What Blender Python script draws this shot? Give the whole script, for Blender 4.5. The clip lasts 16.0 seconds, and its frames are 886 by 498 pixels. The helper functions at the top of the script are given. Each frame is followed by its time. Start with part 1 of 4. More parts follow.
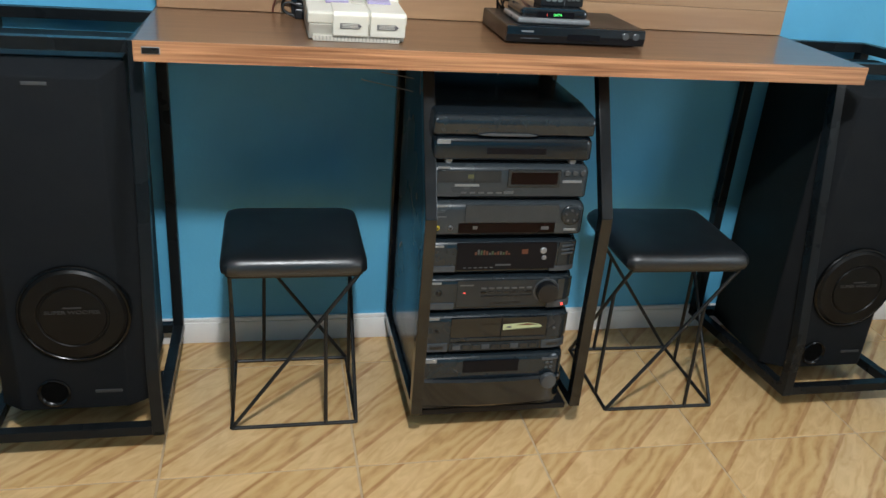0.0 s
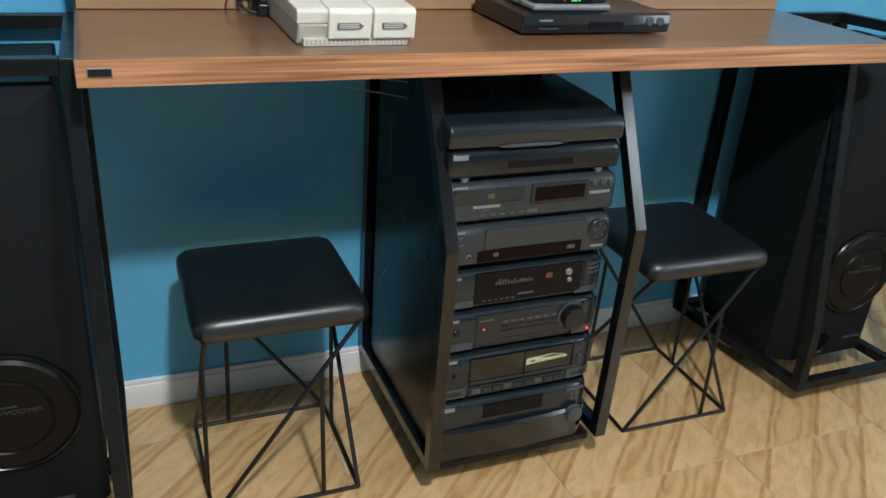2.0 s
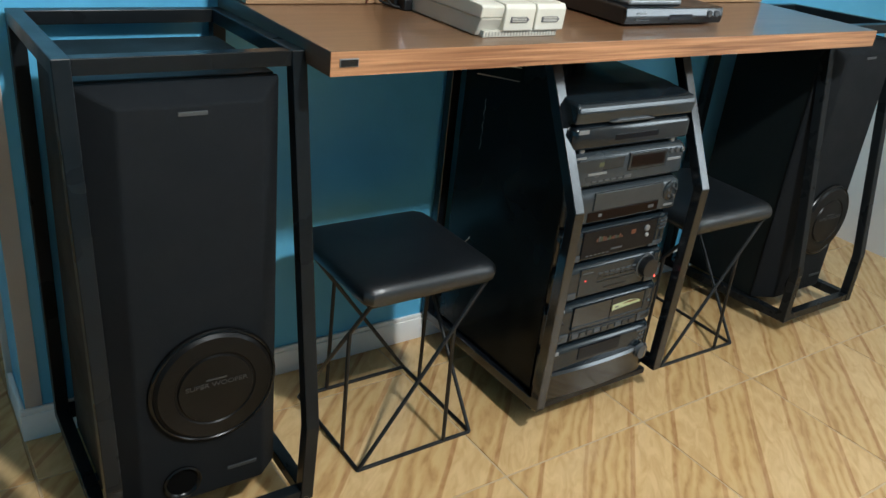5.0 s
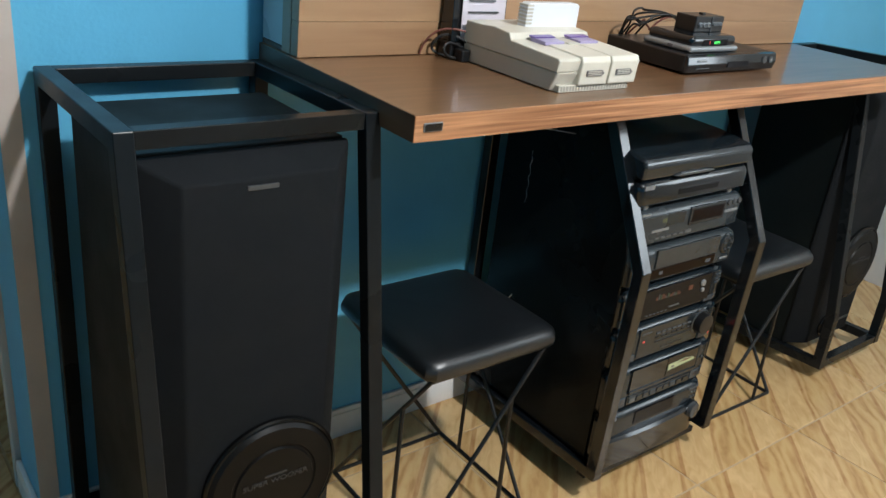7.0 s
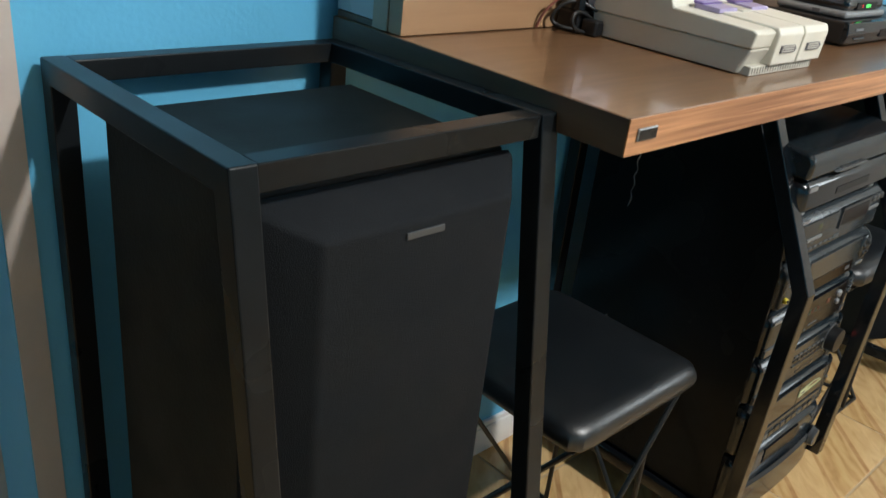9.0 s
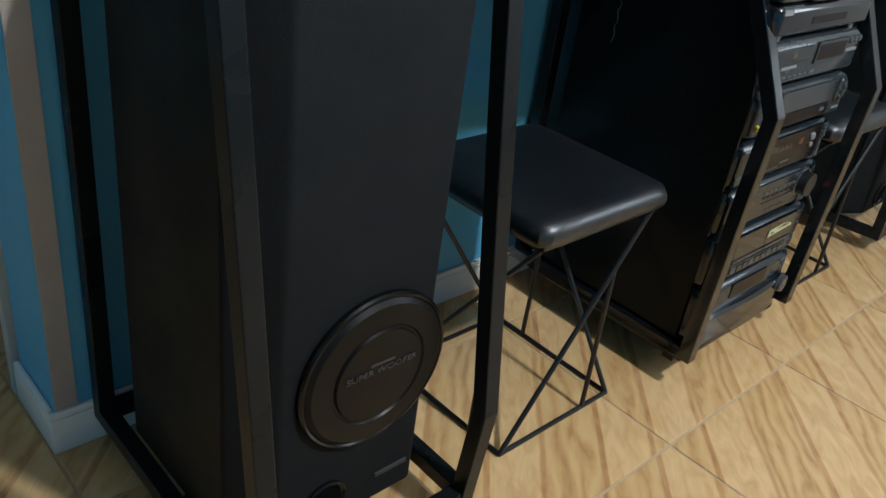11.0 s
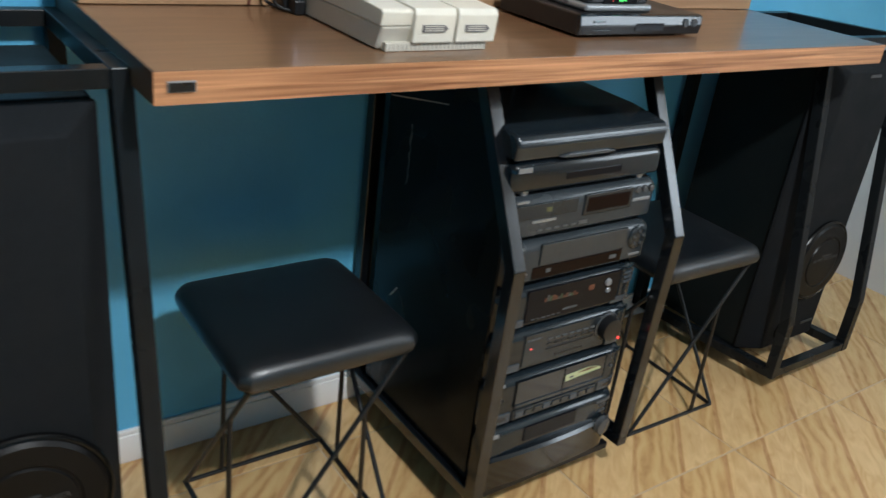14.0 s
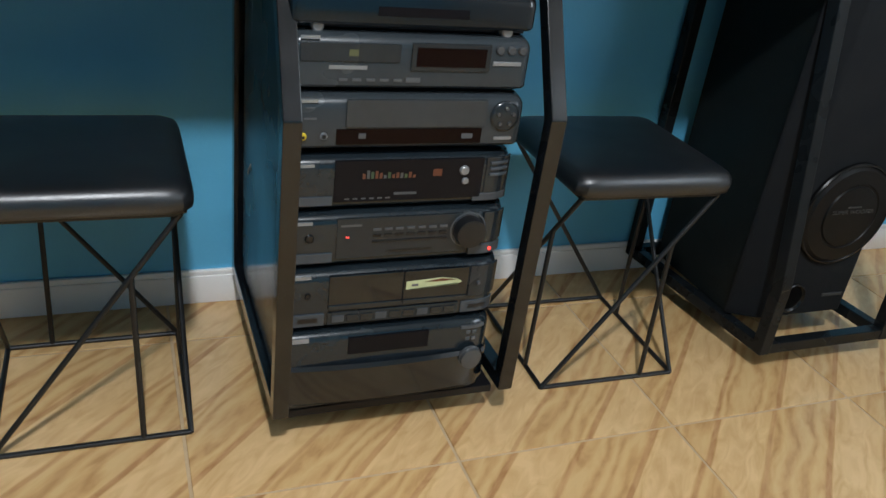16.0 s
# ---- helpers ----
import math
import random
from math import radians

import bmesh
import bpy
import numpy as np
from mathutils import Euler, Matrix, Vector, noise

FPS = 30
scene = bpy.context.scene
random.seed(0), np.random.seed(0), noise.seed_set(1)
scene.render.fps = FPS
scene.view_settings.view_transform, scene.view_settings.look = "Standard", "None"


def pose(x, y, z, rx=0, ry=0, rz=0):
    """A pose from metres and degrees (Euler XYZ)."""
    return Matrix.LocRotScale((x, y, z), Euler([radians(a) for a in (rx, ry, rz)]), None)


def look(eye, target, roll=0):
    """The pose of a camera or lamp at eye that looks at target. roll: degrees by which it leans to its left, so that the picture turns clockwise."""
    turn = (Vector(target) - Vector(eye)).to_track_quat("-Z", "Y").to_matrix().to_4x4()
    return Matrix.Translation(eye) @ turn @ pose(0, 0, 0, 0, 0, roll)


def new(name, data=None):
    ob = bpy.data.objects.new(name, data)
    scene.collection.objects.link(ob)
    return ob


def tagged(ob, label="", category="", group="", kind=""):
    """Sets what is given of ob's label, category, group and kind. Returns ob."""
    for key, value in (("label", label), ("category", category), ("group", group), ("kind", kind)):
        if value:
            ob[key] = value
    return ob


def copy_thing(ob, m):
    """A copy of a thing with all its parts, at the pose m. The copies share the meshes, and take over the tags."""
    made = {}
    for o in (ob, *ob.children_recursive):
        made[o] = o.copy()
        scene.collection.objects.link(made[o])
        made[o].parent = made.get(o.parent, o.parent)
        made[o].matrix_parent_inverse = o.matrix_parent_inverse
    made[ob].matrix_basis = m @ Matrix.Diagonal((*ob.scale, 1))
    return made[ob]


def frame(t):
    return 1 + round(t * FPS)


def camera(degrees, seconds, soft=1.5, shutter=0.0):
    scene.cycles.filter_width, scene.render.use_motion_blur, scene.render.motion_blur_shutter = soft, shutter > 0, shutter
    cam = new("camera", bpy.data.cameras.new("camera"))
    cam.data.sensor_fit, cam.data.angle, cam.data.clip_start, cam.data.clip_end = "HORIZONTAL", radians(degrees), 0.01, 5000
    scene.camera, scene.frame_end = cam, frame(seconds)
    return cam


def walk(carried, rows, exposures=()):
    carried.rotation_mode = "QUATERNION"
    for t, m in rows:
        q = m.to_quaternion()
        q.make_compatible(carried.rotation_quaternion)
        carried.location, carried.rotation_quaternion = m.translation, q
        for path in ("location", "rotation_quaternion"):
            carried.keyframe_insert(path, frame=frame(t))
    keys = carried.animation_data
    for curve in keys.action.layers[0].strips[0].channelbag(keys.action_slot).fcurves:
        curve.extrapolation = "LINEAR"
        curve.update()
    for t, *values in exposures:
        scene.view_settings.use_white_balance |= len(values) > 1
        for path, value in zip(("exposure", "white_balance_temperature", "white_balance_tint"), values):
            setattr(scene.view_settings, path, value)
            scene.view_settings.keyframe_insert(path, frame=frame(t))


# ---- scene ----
cam = camera(56.7, 16.0, soft=1.45, shutter=0.3)
PATH = [
    (0, (-0.523, -1.534, 1.198), (-0.113, 0.242, 0.376), 4.7),
    (0.5, (-0.482, -1.402, 1.167), (-0.073, 0.37, 0.333), 4.7),
    (1, (-0.459, -1.291, 1.174), (-0.049, 0.469, 0.318), 4.4),
    (1.5, (-0.542, -1.229, 1.176), (-0.057, 0.501, 0.298), 4.1),
    (2, (-0.722, -1.169, 1.172), (-0.001, 0.485, 0.308), 4.2),
    (2.5, (-0.886, -1.183, 1.18), (-0.043, 0.422, 0.336), 5.0),
    (3, (-1.021, -1.167, 1.185), (-0.069, 0.381, 0.349), 5.0),
    (3.5, (-1.193, -1.051, 1.17), (-0.161, 0.438, 0.322), 5.5),
    (4, (-1.288, -1.032, 1.168), (-0.216, 0.42, 0.307), 6.2),
    (4.2, (-1.307, -1.054, 1.166), (-0.223, 0.389, 0.304), 6.3),
    (6.3, (-1.329, -1.087, 1.183), (-0.263, 0.389, 0.355), 6.4),
    (6.5, (-1.352, -1.031, 1.18), (-0.268, 0.44, 0.367), 6.3),
    (7, (-1.396, -0.853, 1.173), (-0.22, 0.557, 0.38), 6.6),
    (7.5, (-1.367, -0.68, 1.14), (-0.153, 0.699, 0.347), 6.0),
    (8, (-1.33, -0.527, 1.12), (-0.092, 0.815, 0.302), 5.8),
    (8.5, (-1.38, -0.422, 1.115), (-0.103, 0.883, 0.297), 6.0),
    (9, (-1.4, -0.409, 1.092), (-0.106, 0.863, 0.25), 6.6),
    (9.5, (-1.408, -0.461, 1.043), (-0.104, 0.769, 0.156), 7.4),
    (10, (-1.405, -0.525, 0.979), (-0.15, 0.693, 0.007), 8.0),
    (10.2, (-1.417, -0.522, 0.936), (-0.152, 0.666, -0.058), 9.0),
    (12.3, (-1.464, -0.646, 1.073), (-0.229, 0.646, 0.175), 5.8),
    (12.5, (-1.464, -0.675, 1.102), (-0.235, 0.636, 0.224), 5.6),
    (13, (-1.376, -0.708, 1.135), (-0.174, 0.636, 0.27), 6.0),
    (13.5, (-1.233, -0.738, 1.144), (-0.067, 0.639, 0.281), 6.4),
    (14, (-1.013, -0.868, 1.134), (0.091, 0.567, 0.284), 7.3),
    (14.5, (-0.781, -0.903, 1.097), (0.251, 0.575, 0.233), 8.3),
    (15, (-0.592, -0.91, 1.052), (0.343, 0.619, 0.164), 8.4),
    (15.5, (-0.475, -0.992, 0.976), (0.318, 0.607, 0.073), 8.1),
    (16, (-0.404, -1.005, 0.922), (0.307, 0.622, 0.001), 7.7),
]
walk(cam, [(t, look(eye, target, roll)) for t, eye, target, roll in PATH],
     exposures=[(0, -0.07, 6500, 10), (0.5, -0.08, 6300, 10), (1, -0.14, 5950, 12), (1.5, -0.14, 5650, 11), (2, -0.12, 6400, 10), (2.5, -0.12, 5750, 13), (3, -0.1, 6500, 10),
                (4.2, -0.02, 6450, 6), (6.3, 0.0, 6500, 9), (8, -0.06, 6750, 10), (9, -0.02, 6850, 10), (9.5, 0.1, 6500, 11), (10, -0.14, 6600, 11), (10.2, -0.16, 6600, 11),
                (12.3, 0.08, 5350, 8), (13, 0.04, 5600, 8), (13.5, 0.0, 6200, 10), (14, -0.12, 6400, 10), (14.5, -0.06, 6300, 10), (15, -0.15, 6350, 9), (15.5, -0.18, 6400, 10), (16, -0.12, 6350, 11)])

# ---- light ----
world = bpy.data.worlds.new("world")
world.use_nodes = True
world.node_tree.nodes["Background"].inputs[0].default_value = (0.6, 0.7, 0.8, 1)
world.node_tree.nodes["Background"].inputs[1].default_value = 0.035
scene.world = world


def point_lamp(x, y, z, size, watts, colour):
    data = bpy.data.lights.new("ceiling_lamp_light", "POINT")
    data.shadow_soft_size, data.energy, data.color = size, watts, colour
    ob = new("ceiling_lamp_light", data)
    ob.location = (x, y, z)
    return ob


# ceiling lamp out of view, placed by the shadows it casts
point_lamp(-0.45, -1.50, 2.42, 0.07, 190, (0.93, 0.97, 1.0))
# weak fill added in the next room to lighten left-hand sides; no lamp known
point_lamp(-2.1, 1.7, 2.42, 0.11, 5.0, (1.0, 0.97, 0.86))
# added area light at the solid side wall, inferred from the rack posts' reflections
side_light = bpy.data.lights.new("window_daylight", "AREA")
side_light.shape, side_light.size, side_light.size_y, side_light.energy, side_light.color = "RECTANGLE", 0.92, 1.05, 20, (0.78, 0.90, 1.0)
side_light_ob = new("window_daylight", side_light)
side_light_ob.matrix_world = look((1.67, -1.47, 1.50), (0.0, -1.47, 1.50))


# ---- materials ----
def mat(name, colour, rough=0.5, metal=0.0, ior=1.5, var=0.0, scale=30.0, bump=0.0, bump_scale=200.0, coat=0.0, spec=0.5, emit=None):
    m = bpy.data.materials.new(name)
    m.use_nodes = True
    nt = m.node_tree
    b = nt.nodes["Principled BSDF"]
    b.inputs["Base Color"].default_value = (*colour, 1)
    b.inputs["Roughness"].default_value = rough
    b.inputs["Metallic"].default_value = metal
    b.inputs["IOR"].default_value = ior
    b.inputs["Coat Weight"].default_value = coat
    b.inputs["Coat Roughness"].default_value = 0.15
    b.inputs["Specular IOR Level"].default_value = spec
    if emit:
        b.inputs["Emission Color"].default_value = (*emit[:3], 1)
        b.inputs["Emission Strength"].default_value = emit[3]
    co = nt.nodes.new("ShaderNodeTexCoord")
    if var:
        n1 = nt.nodes.new("ShaderNodeTexNoise")
        n1.inputs["Scale"].default_value, n1.inputs["Detail"].default_value = scale, 6
        n2 = nt.nodes.new("ShaderNodeTexNoise")
        n2.inputs["Scale"].default_value, n2.inputs["Detail"].default_value = scale * 0.12, 3
        add = nt.nodes.new("ShaderNodeMath")
        add.operation = "ADD"
        ramp = nt.nodes.new("ShaderNodeMapRange")
        ramp.inputs[1].default_value, ramp.inputs[2].default_value = 0.6, 1.4
        ramp.inputs[3].default_value, ramp.inputs[4].default_value = 1 - var, 1 + var
        mul = nt.nodes.new("ShaderNodeMix")
        mul.data_type, mul.blend_type = "RGBA", "MULTIPLY"
        mul.inputs[0].default_value = 1
        mul.inputs[6].default_value = (*colour, 1)
        for n in (n1, n2):
            nt.links.new(co.outputs["Object"], n.inputs["Vector"])
        nt.links.new(n1.outputs[0], add.inputs[0])
        nt.links.new(n2.outputs[0], add.inputs[1])
        nt.links.new(add.outputs[0], ramp.inputs[0])
        nt.links.new(ramp.outputs[0], mul.inputs[7])
        nt.links.new(mul.outputs[2], b.inputs["Base Color"])
        r2 = nt.nodes.new("ShaderNodeMapRange")
        r2.inputs[1].default_value, r2.inputs[2].default_value = 0.3, 0.7
        r2.inputs[3].default_value, r2.inputs[4].default_value = max(0.02, rough - 0.08), min(1, rough + 0.1)
        nt.links.new(n2.outputs[0], r2.inputs[0])
        nt.links.new(r2.outputs[0], b.inputs["Roughness"])
    if bump:
        nb = nt.nodes.new("ShaderNodeTexNoise")
        nb.inputs["Scale"].default_value, nb.inputs["Detail"].default_value = bump_scale, 4
        nt.links.new(co.outputs["Object"], nb.inputs["Vector"])
        bp = nt.nodes.new("ShaderNodeBump")
        bp.inputs["Strength"].default_value, bp.inputs["Distance"].default_value = bump, 0.002
        nt.links.new(nb.outputs[0], bp.inputs["Height"])
        nt.links.new(bp.outputs[0], b.inputs["Normal"])
    return m


def wood(name, dark, light, rough, stretch, scale, bump=0.15, coat=0.0, jitter=False):
    """Grain runs along x; stretch squeezes the noise across it."""
    m = bpy.data.materials.new(name)
    m.use_nodes = True
    nt = m.node_tree
    b = nt.nodes["Principled BSDF"]
    b.inputs["Roughness"].default_value, b.inputs["Coat Weight"].default_value, b.inputs["Coat Roughness"].default_value = rough, coat, 0.07
    co = nt.nodes.new("ShaderNodeTexCoord")
    mp = nt.nodes.new("ShaderNodeMapping")
    mp.inputs["Scale"].default_value = stretch
    nt.links.new(co.outputs["Object"], mp.inputs["Vector"])
    if jitter:
        info = nt.nodes.new("ShaderNodeObjectInfo")
        mm = nt.nodes.new("ShaderNodeMath")
        mm.operation = "MULTIPLY"
        mm.inputs[1].default_value = 40
        nt.links.new(info.outputs["Random"], mm.inputs[0])
        nt.links.new(mm.outputs[0], mp.inputs["Location"])
    n1 = nt.nodes.new("ShaderNodeTexNoise")
    n1.inputs["Scale"].default_value, n1.inputs["Detail"].default_value, n1.inputs["Distortion"].default_value = scale, 8, 0.6
    n2 = nt.nodes.new("ShaderNodeTexNoise")
    n2.inputs["Scale"].default_value, n2.inputs["Detail"].default_value = scale * 0.22, 3
    for n in (n1, n2):
        nt.links.new(mp.outputs[0], n.inputs["Vector"])
    mx = nt.nodes.new("ShaderNodeMath")
    mx.operation = "MULTIPLY_ADD"
    mx.inputs[1].default_value = 0.6
    nt.links.new(n1.outputs[0], mx.inputs[0])
    h = nt.nodes.new("ShaderNodeMath")
    h.operation = "MULTIPLY"
    h.inputs[1].default_value = 0.4
    nt.links.new(n2.outputs[0], h.inputs[0])
    nt.links.new(h.outputs[0], mx.inputs[2])
    cr = nt.nodes.new("ShaderNodeValToRGB")
    cr.color_ramp.elements[0].position, cr.color_ramp.elements[0].color = 0.36, (*dark, 1)
    cr.color_ramp.elements[1].position, cr.color_ramp.elements[1].color = 0.64, (*light, 1)
    nt.links.new(mx.outputs[0], cr.inputs[0])
    nt.links.new(cr.outputs[0], b.inputs["Base Color"])
    bp = nt.nodes.new("ShaderNodeBump")
    bp.inputs["Strength"].default_value, bp.inputs["Distance"].default_value = bump, 0.001
    nt.links.new(n1.outputs[0], bp.inputs["Height"])
    nt.links.new(bp.outputs[0], b.inputs["Normal"])
    return m


def tile_material():
    """Glazed tile printed with diagonal wood staves: plain pale ones, figured ones and thin red-brown strips."""
    m = bpy.data.materials.new("wood_print_tile")
    m.use_nodes = True
    nt = m.node_tree
    L, N = nt.links.new, nt.nodes.new
    b = nt.nodes["Principled BSDF"]
    b.inputs["Roughness"].default_value = 0.22
    co = N("ShaderNodeTexCoord")
    info = N("ShaderNodeObjectInfo")
    rot = N("ShaderNodeMapping")
    rot.inputs["Rotation"].default_value = (0, 0, radians(-45))
    L(co.outputs["Object"], rot.inputs["Vector"])
    sep = N("ShaderNodeSeparateXYZ")
    L(rot.outputs[0], sep.inputs[0])

    def math_node(op, a, bb=None, c=None):
        n = N("ShaderNodeMath")
        n.operation = op
        for k, v in enumerate((a, bb, c)):
            if v is None:
                continue
            if isinstance(v, (int, float)):
                n.inputs[k].default_value = v
            else:
                L(v, n.inputs[k])
        return n.outputs[0]

    wob = N("ShaderNodeTexNoise")
    wob.inputs["Scale"].default_value = 5
    L(co.outputs["Object"], wob.inputs["Vector"])
    across = math_node("MULTIPLY_ADD", wob.outputs[0], 0.012, sep.outputs[1])
    phase = math_node("FRACT", math_node("MULTIPLY_ADD", across, 1 / 0.198, 0.27))
    staves = N("ShaderNodeValToRGB")
    staves.color_ramp.interpolation = "LINEAR"
    els = staves.color_ramp.elements
    els[0].position, els[0].color = 0.0, (0, 0, 0, 1)
    els[1].position, els[1].color = 1.0, (0, 0, 0, 1)
    for p, v in ((0.40, 0.0), (0.415, 0.85), (0.455, 0.85), (0.47, 0.5), (0.93, 0.5), (0.95, 0.8), (0.975, 0.75)):
        e = els.new(p)
        e.color = (v, v, v, 1)
    L(phase, staves.inputs[0])
    # grain along the staves
    shift = math_node("MULTIPLY", info.outputs["Random"], 30)
    loc = N("ShaderNodeCombineXYZ")
    L(shift, loc.inputs[0])
    mp = N("ShaderNodeMapping")
    mp.inputs["Scale"].default_value = (0.30, 1, 1)
    L(rot.outputs[0], mp.inputs["Vector"])
    L(loc.outputs[0], mp.inputs["Location"])
    grain = N("ShaderNodeTexNoise")
    grain.inputs["Scale"].default_value, grain.inputs["Detail"].default_value, grain.inputs["Distortion"].default_value = 42, 6, 1.2
    L(mp.outputs[0], grain.inputs["Vector"])
    figure = N("ShaderNodeTexWave")
    figure.bands_direction = "Y"
    figure.inputs["Scale"].default_value, figure.inputs["Distortion"].default_value = 10, 11
    figure.inputs["Detail"].default_value, figure.inputs["Detail Scale"].default_value = 4, 1.4
    L(mp.outputs[0], figure.inputs["Vector"])
    pale = N("ShaderNodeValToRGB")
    pale.color_ramp.elements[0].position, pale.color_ramp.elements[0].color = 0.3, (0.58, 0.365, 0.158, 1)
    pale.color_ramp.elements[1].position, pale.color_ramp.elements[1].color = 0.65, (0.71, 0.48, 0.235, 1)
    L(grain.outputs[0], pale.inputs[0])
    fig = N("ShaderNodeValToRGB")
    fig.color_ramp.elements[0].position, fig.color_ramp.elements[0].color = 0.26, (0.46, 0.262, 0.102, 1)
    fig.color_ramp.elements[1].position, fig.color_ramp.elements[1].color = 0.80, (0.64, 0.425, 0.195, 1)
    vein = fig.color_ramp.elements.new(0.46)
    vein.color = (0.57, 0.352, 0.148, 1)
    fmix = math_node("MULTIPLY_ADD", figure.outputs[0], 0.42, math_node("MULTIPLY", grain.outputs[0], 0.7))
    L(fmix, fig.inputs[0])
    strip = N("ShaderNodeValToRGB")
    strip.color_ramp.elements[0].position, strip.color_ramp.elements[0].color = 0.3, (0.33, 0.145, 0.056, 1)
    strip.color_ramp.elements[1].position, strip.color_ramp.elements[1].color = 0.7, (0.53, 0.295, 0.125, 1)
    L(grain.outputs[0], strip.inputs[0])
    f1 = math_node("MULTIPLY", staves.outputs[0], 2)
    f1.node.use_clamp = True
    m1 = N("ShaderNodeMix")
    m1.data_type = "RGBA"
    L(f1, m1.inputs[0])
    L(pale.outputs[0], m1.inputs[6])
    L(fig.outputs[0], m1.inputs[7])
    f2 = math_node("MULTIPLY_ADD", staves.outputs[0], 2, -1)
    f2.node.use_clamp = True
    m2 = N("ShaderNodeMix")
    m2.data_type = "RGBA"
    L(f2, m2.inputs[0])
    L(m1.outputs[2], m2.inputs[6])
    L(strip.outputs[0], m2.inputs[7])
    L(m2.outputs[2], b.inputs["Base Color"])
    rr = N("ShaderNodeMapRange")
    rr.inputs[3].default_value, rr.inputs[4].default_value = 0.16, 0.26
    L(wob.outputs[0], rr.inputs[0])
    L(rr.outputs[0], b.inputs["Roughness"])
    bp = N("ShaderNodeBump")
    bp.inputs["Strength"].default_value, bp.inputs["Distance"].default_value = 0.08, 0.0006
    L(grain.outputs[0], bp.inputs["Height"])
    L(bp.outputs[0], b.inputs["Normal"])
    return m


BLUE = mat("blue_wall_paint", (0.115, 0.46, 0.71), 0.5, var=0.06, scale=9, bump=0.25, bump_scale=140)
CREAM = mat("cream_wall_paint", (0.55, 0.53, 0.50), 0.6, var=0.05, scale=6, bump=0.2, bump_scale=120)
TAUPE = mat("taupe_trim_paint", (0.36, 0.29, 0.22), 0.5, var=0.08, scale=20, bump=0.1)
STRIP = mat("pale_plaster_strip", (0.52, 0.45, 0.40), 0.6, var=0.08, scale=20, bump=0.1)
# grey kept dark so the unseen ceiling bounces less light
CEIL = mat("ceiling_grey", (0.30, 0.30, 0.295), 0.8, var=0.03, scale=5)
SKIRT = mat("white_ceramic_skirting", (0.88, 0.87, 0.85), 0.3, var=0.05, scale=14)
GROUT = mat("tan_grout", (0.50, 0.36, 0.205), 0.85, var=0.12, scale=60)
TILE = tile_material()
DESKTOP = wood("desk_laminate_walnut", (0.13, 0.066, 0.032), (0.22, 0.118, 0.058), 0.3, (0.25, 2.2, 2.2), 24, 0.05, coat=0.42)
EDGE = wood("desk_edge_oak_band", (0.15, 0.05, 0.018), (0.60, 0.30, 0.145), 0.45, (0.055, 2, 2.6), 58, 0.4)
DESKSIDE = wood("desk_side_dark_laminate", (0.075, 0.042, 0.024), (0.13, 0.075, 0.042), 0.4, (2, 0.2, 2), 26, 0.1)
PANEL = wood("panel_wood_laminate", (0.30, 0.165, 0.085), (0.44, 0.27, 0.145), 0.42, (0.2, 2, 2.4), 12, 0.08, coat=0.15, jitter=True)
PALE = mat("pale_grey_laminate", (0.42, 0.47, 0.50), 0.35, var=0.03, scale=10)
STEEL = mat("black_painted_steel", (0.0075, 0.0095, 0.0110), 0.3, var=0.2, scale=60, bump=0.04, bump_scale=500, ior=1.4, spec=0.3)
RACKSTEEL = mat("gloss_black_steel", (0.005, 0.0065, 0.0082), 0.13, var=0.15, scale=60, ior=1.64)
WIRE = mat("black_wire_paint", (0.006, 0.0065, 0.007), 0.42, var=0.2, scale=80)
VINYL = mat("black_vinyl", (0.006, 0.008, 0.010), 0.37, var=0.15, scale=50, bump=0.14, bump_scale=420, ior=1.72)
CABINET = mat("black_woodgrain_vinyl", (0.006, 0.0085, 0.0085), 0.5, var=0.25, scale=70, bump=0.2, bump_scale=260, spec=0.16)
SIDEP = mat("gloss_black_board", (0.0055, 0.007, 0.008), 0.25, var=0.15, scale=30, bump=0.03, bump_scale=200, spec=0.17)
CLOTH = mat("charcoal_grille_cloth", (0.0062, 0.0079, 0.0098), 0.8, var=0.18, scale=90, bump=0.5, bump_scale=900, spec=0.2)
DISC = mat("black_plastic_cover", (0.0042, 0.0042, 0.0042), 0.4, var=0.12, scale=60, spec=0.2)
PORT_SHADE = mat("port_shade_black", (0.002, 0.002, 0.002), 0.9, spec=0.05)
RING = mat("gloss_black_ring", (0.004, 0.004, 0.004), 0.24, spec=0.3)
EMBOSS = mat("dull_grey_print", (0.034, 0.036, 0.038), 0.45)
BADGE = mat("dull_metal_badge", (0.075, 0.08, 0.085), 0.4, metal=0.3)
CASE = mat("black_sheet_metal_case", (0.006, 0.006, 0.0075), 0.45, var=0.2, scale=50, bump=0.12, bump_scale=600, spec=0.35)
FACE = mat("charcoal_plastic_face", (0.015, 0.020, 0.024), 0.22, var=0.12, scale=60, spec=0.5)
FACE2 = mat("grey_plastic_face", (0.029, 0.036, 0.041), 0.22, var=0.1, scale=60, spec=0.5)
FACE3 = mat("blue_black_plastic_face", (0.012, 0.018, 0.0225), 0.16, var=0.12, scale=60, spec=0.62)
PAD = mat("slate_grey_plastic", (0.046, 0.056, 0.066), 0.24, var=0.1, scale=60)
GLOSS = mat("gloss_black_plastic", (0.0045, 0.0075, 0.0105), 0.11, var=0.1, scale=40, spec=0.75)
WINDOW = mat("smoked_red_window", (0.006, 0.0022, 0.0022), 0.2, spec=0.12)
SMOKE = mat("smoked_black_window", (0.006, 0.006, 0.008), 0.18, spec=0.15)
SILVER = mat("silver_print", (0.28, 0.30, 0.32), 0.3, metal=0.5)
